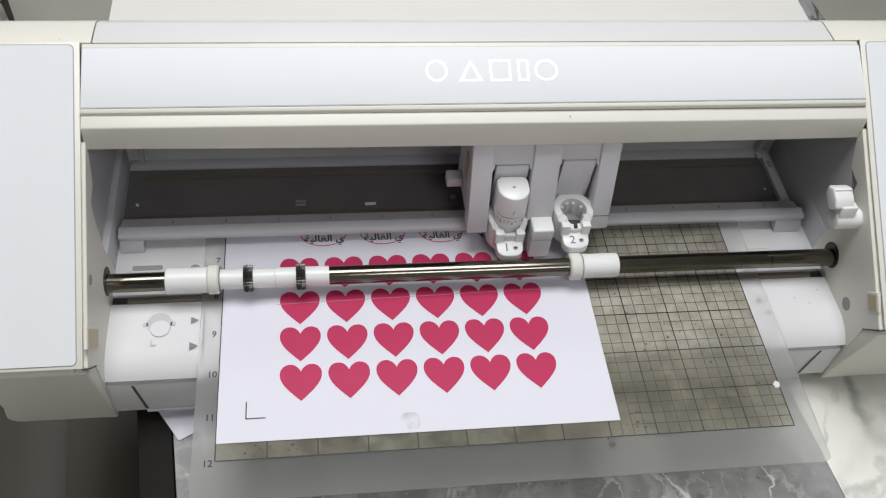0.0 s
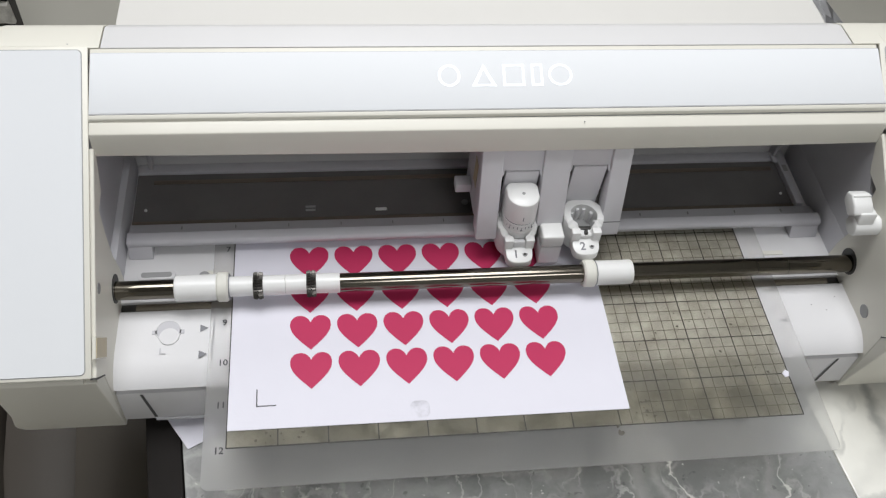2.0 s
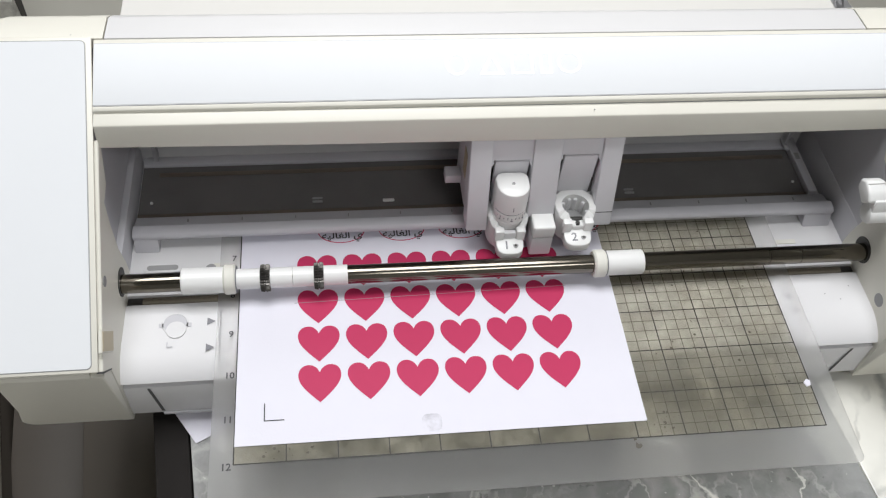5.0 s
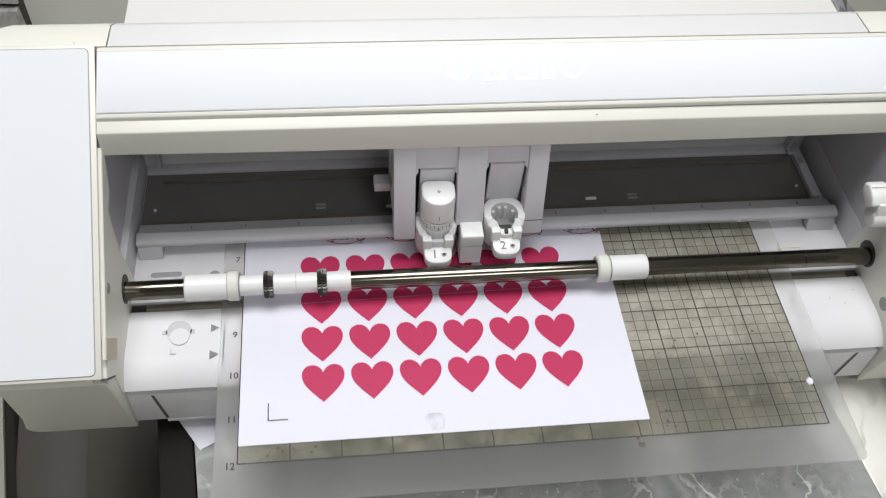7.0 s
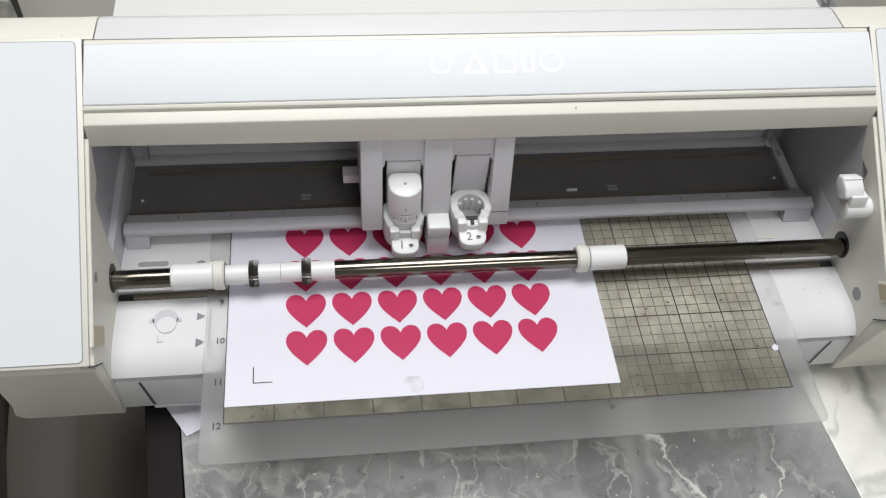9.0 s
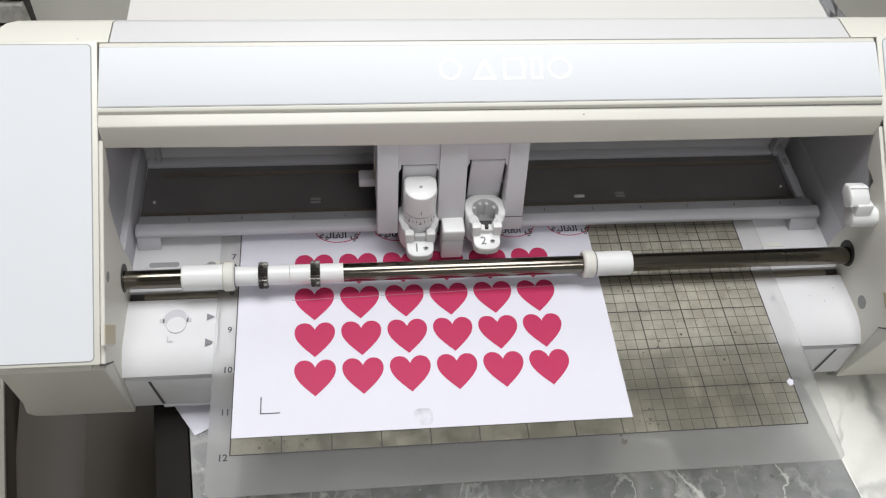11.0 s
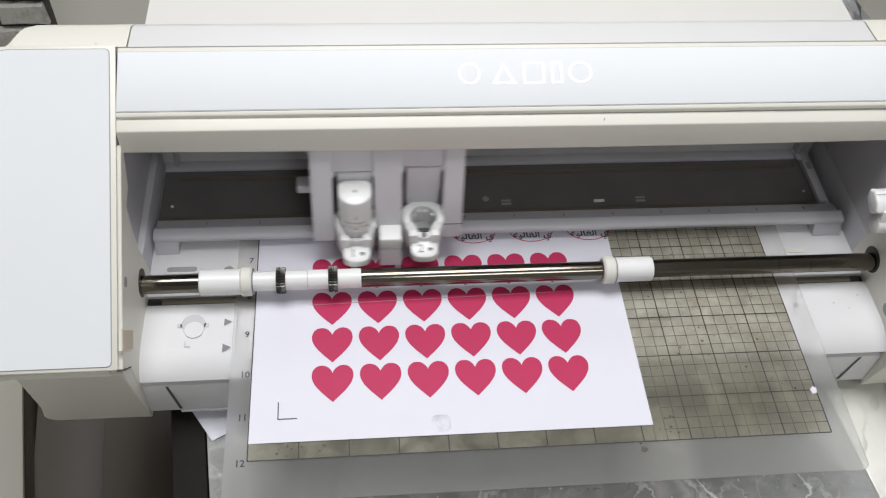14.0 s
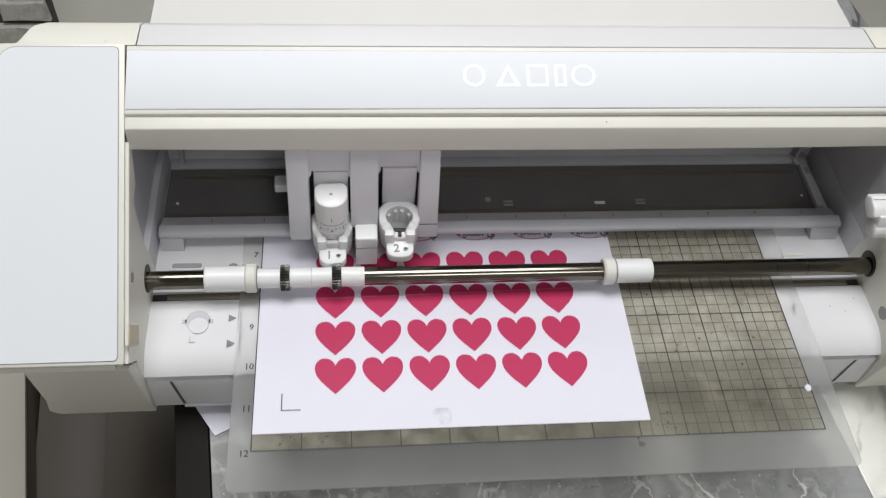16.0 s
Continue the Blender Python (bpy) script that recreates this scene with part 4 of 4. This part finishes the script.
def cutting_mat():
    t = thing("cutting_mat", (0, 0, 0), "worn translucent grey cutting mat with a black inch grid", "cutting mat")
    edge = rounded(-0.0115, 0.3185, -0.0215, 0.3165, 0.004)
    hole = [(0, 0), (0.3048, 0), (0.3048, 0.3048), (0, 0.3048)]
    bm = bmesh.new()

    def inner(x, y):        # the nearest place on the field's border
        return (min(max(x, 0), 0.3048), min(max(y, 0), 0.3048))
    n = len(edge)
    for z, turn in ((-0.0003, 1), (-0.0009, -1)):
        for i in range(n):
            a, b = edge[i], edge[(i + 1) % n]
            quad = []
            for p in (a, b, inner(*b), inner(*a)):
                if p not in quad:
                    quad.append(p)
            bm.faces.new([bm.verts.new((*p, z)) for p in quad][::turn])
    for i in range(n):
        a, b = edge[i], edge[(i + 1) % n]
        bm.faces.new([bm.verts.new(p) for p in ((*a, -0.0009), (*b, -0.0009), (*b, -0.0003), (*a, -0.0003))])
    bmesh.ops.remove_doubles(bm, verts=bm.verts, dist=0.00001)
    part("margin", bm, M_MAT, t, "frosted plastic margin", smooth=False)
    part("field", slab(hole, -0.0009, -0.0003), M_FIELD, t, "clear plastic field")
    part("adhesive", sheet(hole, -0.00020), M_TACKY, t, "dirty tacky surface")
    for i in range(13):
        for k in (0, 1):
            w = 0.00031
            p = i * INCH
            q = [(p - w, 0), (p + w, 0), (p + w, 0.3048), (p - w, 0.3048)] if k else [(0, p - w), (0.3048, p - w), (0.3048, p + w), (0, p + w)]
            part("grid_line", sheet(q, -0.00010 + 0.00001 * k), M_GRID, t)
    fine = bmesh.new()
    w = 0.00020
    for i in range(12):
        for s in range(1, 4):
            p = (i + s / 4) * INCH
            low = 0 if p > 0.205 else INCH
            sheet([(p - w, low), (p + w, low), (p + w, 0.3048), (p - w, 0.3048)], -0.00014, fine)
            if i > 0:
                sheet([(0, p - w), (0.3048, p - w), (0.3048, p + w), (0, p + w)], -0.00013, fine)
            else:
                sheet([(0.216, p - w), (0.3048, p - w), (0.3048, p + w), (0.216, p + w)], -0.00013, fine)
    tagged(part("fine_grid", fine, M_GRID_FINE, t), kind="stuff")
    for k in range(1, 13):
        part("number", lettering(str(k), 0.0052, pose(-0.0036, (12 - k) * INCH - 0.0012, -0.0001)), M_INK, t)
    rnd = random.Random(3)
    for i in range(130):
        x, y, r = 0.212 + 0.09 * rnd.random(), 0.002 + 0.14 * rnd.random(), 0.0002 + 0.0007 * rnd.random() ** 3
        if i > 85:          # the dirty patch beside the sheet's corner, and the first inches
            x, y = (rnd.gauss(0.2190, 0.0035), rnd.gauss(0.0075, 0.0028)) if i % 3 else (0.004 + 0.04 * rnd.random(), 0.0015 + 0.006 * rnd.random())
        part("speck", sheet([(x + r * (0.7 + 0.6 * rnd.random()) * math.cos(a), y + r * (0.7 + 0.6 * rnd.random()) * math.sin(a)) for a in [radians(60 * j) for j in range(6)]], 0.0), M_GRID_FINE, t)
    for x, y, r in ((0.2020, -0.0044, 0.0016), (0.2010, -0.0009, 0.0008)):
        part("speck", sheet([(x + r * (0.5 + rnd.random()) * math.cos(a), y + r * (0.5 + rnd.random()) * math.sin(a)) for a in [radians(40 * j) for j in range(9)]], 0.0), M_GRID_FINE, t)
    chip = bmesh.new()
    out = [(0.3012, 0.0255), (0.3035, 0.0275), (0.3052, 0.0262), (0.3046, 0.0235), (0.3022, 0.0228)]
    slab(out, 0.0, 0.0004, bm=chip)
    part("paper_chip", chip, M_PAPER, t, "torn white paper chip")
    return t


def heart():
    """The outline of a heart 22 mm wide and high, its tip at the origin."""
    def curve(p, n=10):
        p = [Vector(q) for q in p]
        return [tuple(p[0] * (1 - u) ** 3 + p[1] * 3 * u * (1 - u) ** 2 + p[2] * 3 * u * u * (1 - u) + p[3] * u ** 3) for u in [i / n for i in range(n)]]
    half = curve([(0, 0.0176), (0.0010, 0.0202), (0.0030, 0.0222), (0.0057, 0.0222)]) + curve([(0.0057, 0.0222), (0.0089, 0.0222), (0.0111, 0.0197), (0.0111, 0.0160)])
    half += curve([(0.0111, 0.0160), (0.0111, 0.0108), (0.0064, 0.0062), (0, 0)])
    return half + [(0, 0)] + [(-x, y) for x, y in half[:0:-1]]


def printed_sheet():
    t = thing("printed_paper", (0, 0, 0), "white paper printed with crimson hearts, lying on the mat", "paper")
    part("paper", slab([(0.0002, 0.0092), (0.2098, 0.0090), (0.2102, 0.3060), (0.0006, 0.3062)], 0.0001, 0.0004), M_PAPER, t)
    bm = bmesh.new()
    bm.faces.new([bm.verts.new((x, y, 0.00055)) for x, y in heart()])
    me = mesh_of(bm, "heart", False)
    me.materials.append(M_RED)
    for row in range(4):
        for col in range(6):
            part("heart", me, M_RED, t, at=(0.0427 + 0.02560 * col, 0.0308 + 0.0240 * row, 0))
    # registration mark at the corner
    bm = sheet([(0.0143, 0.0219), (0.0245, 0.0219), (0.0245, 0.0225), (0.0149, 0.0225), (0.0149, 0.0320), (0.0143, 0.0320)], 0.00055)
    part("corner_mark", bm, M_INK, t)
    part("smudge", sheet(rounded(0.0935, 0.1035, 0.0108, 0.0205, 0.0030), 0.00056), M_SMUDGE, t, "grey glue smudge")
    # thin pale see-through line across the fourth row of hearts
    part("roller_trace", sheet([(0.0300, 0.0925), (0.1830, 0.0962), (0.1830, 0.0965), (0.0300, 0.0929)], 0.00060), M_PALE_LINE, t, "faint pale line across the hearts")
    # oval stickers with handwriting-like lettering
    n = 40
    for row in range(2):
        for col in range(5):
            cx, cy = 0.0572 + 0.0354 * col, 0.1425 + 0.0240 * row
            bm = bmesh.new()
            a = [bm.verts.new((cx + 0.0136 * math.cos(2 * math.pi * i / n), cy + 0.0090 * math.sin(2 * math.pi * i / n), 0.00055)) for i in range(n)]
            b = [bm.verts.new((cx + 0.0130 * math.cos(2 * math.pi * i / n), cy + 0.0084 * math.sin(2 * math.pi * i / n), 0.00055)) for i in range(n)]
            for i in range(n):
                j = (i + 1) % n
                bm.faces.new((a[i], a[j], b[j], b[i]))
            part("oval_outline", bm, M_RED, t)
            part("lettering", lettering("\uFE94\uFEF4\uFEDF\uFE8E\uFED0\uFEDF\uFE8D \uFEF1", 0.0068, pose(cx + 0.0004, cy - 0.0034, 0.00056)), M_INK, t)
    return t


def brick_pillar():
    """Whitewashed brick pillar beyond the tables."""
    y, right = 1.15, -0.462
    b = part("brick_pillar", slab([(right - 0.9, y), (right + 0.004, y), (right - 0.166, y + 0.3), (right - 0.9, y + 0.3)], FLOOR_Z, CEILING_Z), M_MORTAR)
    tagged(b, "whitewashed brick pillar with dark joints", "pillar", kind="structure")
    rnd = random.Random(11)
    shapes = []
    for half in (0.0845, 0.0405):
        for k in range(4):
            bm = box(-half, half, -0.011, 0.0, -0.0215, 0.0215)
            bmesh.ops.subdivide_edges(bm, edges=[e for e in bm.edges if abs(e.verts[0].co.x - e.verts[1].co.x) > 0.01], cuts=4)
            bevel(bm, 0.0045, 1, [e for e in bm.edges if e.calc_face_angle(0) > 0.5 and max(v.co.y for v in e.verts) < -0.005])
            for v in bm.verts:
                v.co += Vector((rnd.uniform(-1, 1) * 0.0020, rnd.uniform(-1, 1) * 0.0012, rnd.uniform(-1, 1) * 0.0016))
            me = mesh_of(bm, "brick", False)
            me.materials.append(M_BRICK)
            shapes.append(me)
    for j in range(12):
        z = FLOOR_Z + 0.042 + 0.0520 * j
        x = right - 0.004
        if j % 2:
            part("brick", rnd.choice(shapes[4:]), M_BRICK, b, at=(x - 0.0425, y - 0.0002, z))
            x -= 0.0900
        for i in range(4):
            part("brick", rnd.choice(shapes[:4]), M_BRICK, b, at=(x - 0.0865, y - 0.0002, z))
            x -= 0.1780


room()
tables()
paper_corner()
crumpled_bag()
MACHINE = machine()
SHAFT = shaft(MACHINE)
CARRIAGE, TOOL = carriage(MACHINE)
MAT = cutting_mat()
PRINT = printed_sheet()
brick_pillar()

# how far the mat is fed back, in metres
FEED = [(0, 0.0000), (0.1, 0.0000), (0.2, 0.0010), (0.3, 0.0026), (0.4, 0.0050), (0.5, 0.0050), (0.6, 0.0005), (0.7, -0.0010), (0.8, -0.0007), (0.9, 0.0022), (1, 0.0042), (1.1, 0.0080), (1.2, 0.0128), (1.3, 0.0158), (1.4, 0.0195), (1.5, 0.0216), (1.6, 0.0235), (1.7, 0.0227), (1.8, 0.0197), (1.9, 0.0156), (2, 0.0127), (2.1, 0.0086), (2.2, 0.0056), (2.3, 0.0022), (2.4, -0.0003), (2.5, -0.0002), (2.6, -0.0005), (2.7, 0.0000), (2.8, 0.0007), (2.9, 0.0026), (3, 0.0060), (3.1, 0.0113), (3.2, 0.0145), (3.3, 0.0182), (3.4, 0.0213), (3.5, 0.0221), (3.6, 0.0234), (3.7, 0.0210), (3.8, 0.0171), (3.9, 0.0132), (4, 0.0107), (4.1, 0.0074), (4.2, 0.0042), (4.4, 0.0000), (4.65, 0.0032), (5.15, 0.0001), (5.65, 0.0014), (5.9, 0.0100), (6.15, 0.0190), (6.3, 0.0226), (6.4, 0.0230), (6.5, 0.0210), (6.6, 0.0188), (6.7, 0.0165), (6.8, 0.0135), (7, 0.0045), (7.25, 0.0000), (7.5, 0.0032), (7.8, 0.0006), (8, 0.0001), (8.3, 0.0008), (8.5, 0.0014), (8.75, 0.0100), (9, 0.0184), (9.2, 0.0225), (9.35, 0.0215), (9.65, 0.0129), (9.85, 0.0045), (10.15, -0.0002), (10.35, 0.0032), (10.85, 0.0001), (11.15, 0.0010), (11.3, 0.0016), (11.5, 0.0065), (12, 0.0226), (12.2, 0.0212), (12.5, 0.0129), (12.75, 0.0045), (13, -0.0002), (13.2, 0.0032), (13.5, 0.0006), (13.7, 0.0001), (14, 0.0010), (14.2, 0.0014), (14.5, 0.0122), (14.7, 0.0184), (15, 0.0225), (15.2, 0.0178), (15.5, 0.0067), (15.85, -0.0002), (16, 0.0034)]
# where the carriage stands along the rail
SLIDE = [(0, 0.1809), (0.5, 0.1890), (1, 0.1997), (1.5, 0.1905), (1.8, 0.1838), (2, 0.1789), (2.2, 0.1776), (2.3, 0.1783), (2.4, 0.1803), (2.5, 0.1826), (2.55, 0.1828), (2.6, 0.1800), (2.7, 0.1712), (2.78, 0.1706), (2.9, 0.1728), (3, 0.1742), (3.1, 0.1740), (3.5, 0.1642), (4, 0.1530), (4.15, 0.1513), (4.65, 0.1615), (5.15, 0.1705), (5.25, 0.1721), (5.35, 0.1712), (5.41, 0.1640), (5.47, 0.1520), (5.53, 0.1468), (5.65, 0.1467), (6.15, 0.1426), (6.5, 0.1342), (7, 0.1257), (7.3, 0.1311), (7.5, 0.1359), (7.8, 0.1403), (8, 0.1449), (8.1, 0.1465), (8.2, 0.1458), (8.25, 0.1410), (8.3, 0.1300), (8.35, 0.1230), (8.42, 0.1209), (8.5, 0.1211), (8.8, 0.1209), (9, 0.1170), (9.35, 0.1086), (9.65, 0.1017), (9.85, 0.1001), (10.15, 0.1055), (10.35, 0.1103), (10.85, 0.1193), (10.95, 0.1209), (11.05, 0.1200), (11.1, 0.1130), (11.17, 0.1010), (11.24, 0.0958), (11.35, 0.0960), (11.5, 0.0968), (12, 0.0862), (12.5, 0.0761), (12.7, 0.0745), (13, 0.0799), (13.2, 0.0847), (13.5, 0.0891), (13.7, 0.0943), (13.8, 0.0960), (13.88, 0.0950), (13.94, 0.0870), (14, 0.0745), (14.06, 0.0695), (14.2, 0.0697), (14.5, 0.0697), (14.75, 0.0658), (15, 0.0596), (15.5, 0.0491), (16, 0.0590)]
# how far the working tool is lifted as it passes from one heart to the next
LIFT = [(0, 0.0)]
for jump in (2.6, 5.44, 8.28, 11.14, 13.98):
    LIFT += [(jump - 0.17, 0.0), (jump - 0.07, 0.0026), (jump + 0.05, 0.0028), (jump + 0.17, 0.0)]
LIFT.append((16, 0.0))


def motions():
    for ob in (MAT, PRINT):
        walk(ob, [(t, pose(0, d, 0)) for t, d in FEED])
    # the roller shaft turns with the mat that runs under it
    ts = [i / 10 for i in range(161)]
    feed = np.interp(ts, [t for t, d in FEED], [d for t, d in FEED])
    walk(SHAFT, [(t, pose(0, SHAFT_Y, SHAFT_Z, math.degrees(d / 0.0078))) for t, d in zip(ts, feed)])
    walk(CARRIAGE, [(t, pose(x, 0, 0)) for t, x in SLIDE])
    for ob in TOOL:
        walk(ob, [(t, pose(0, 0, z)) for t, z in LIFT])


motions()
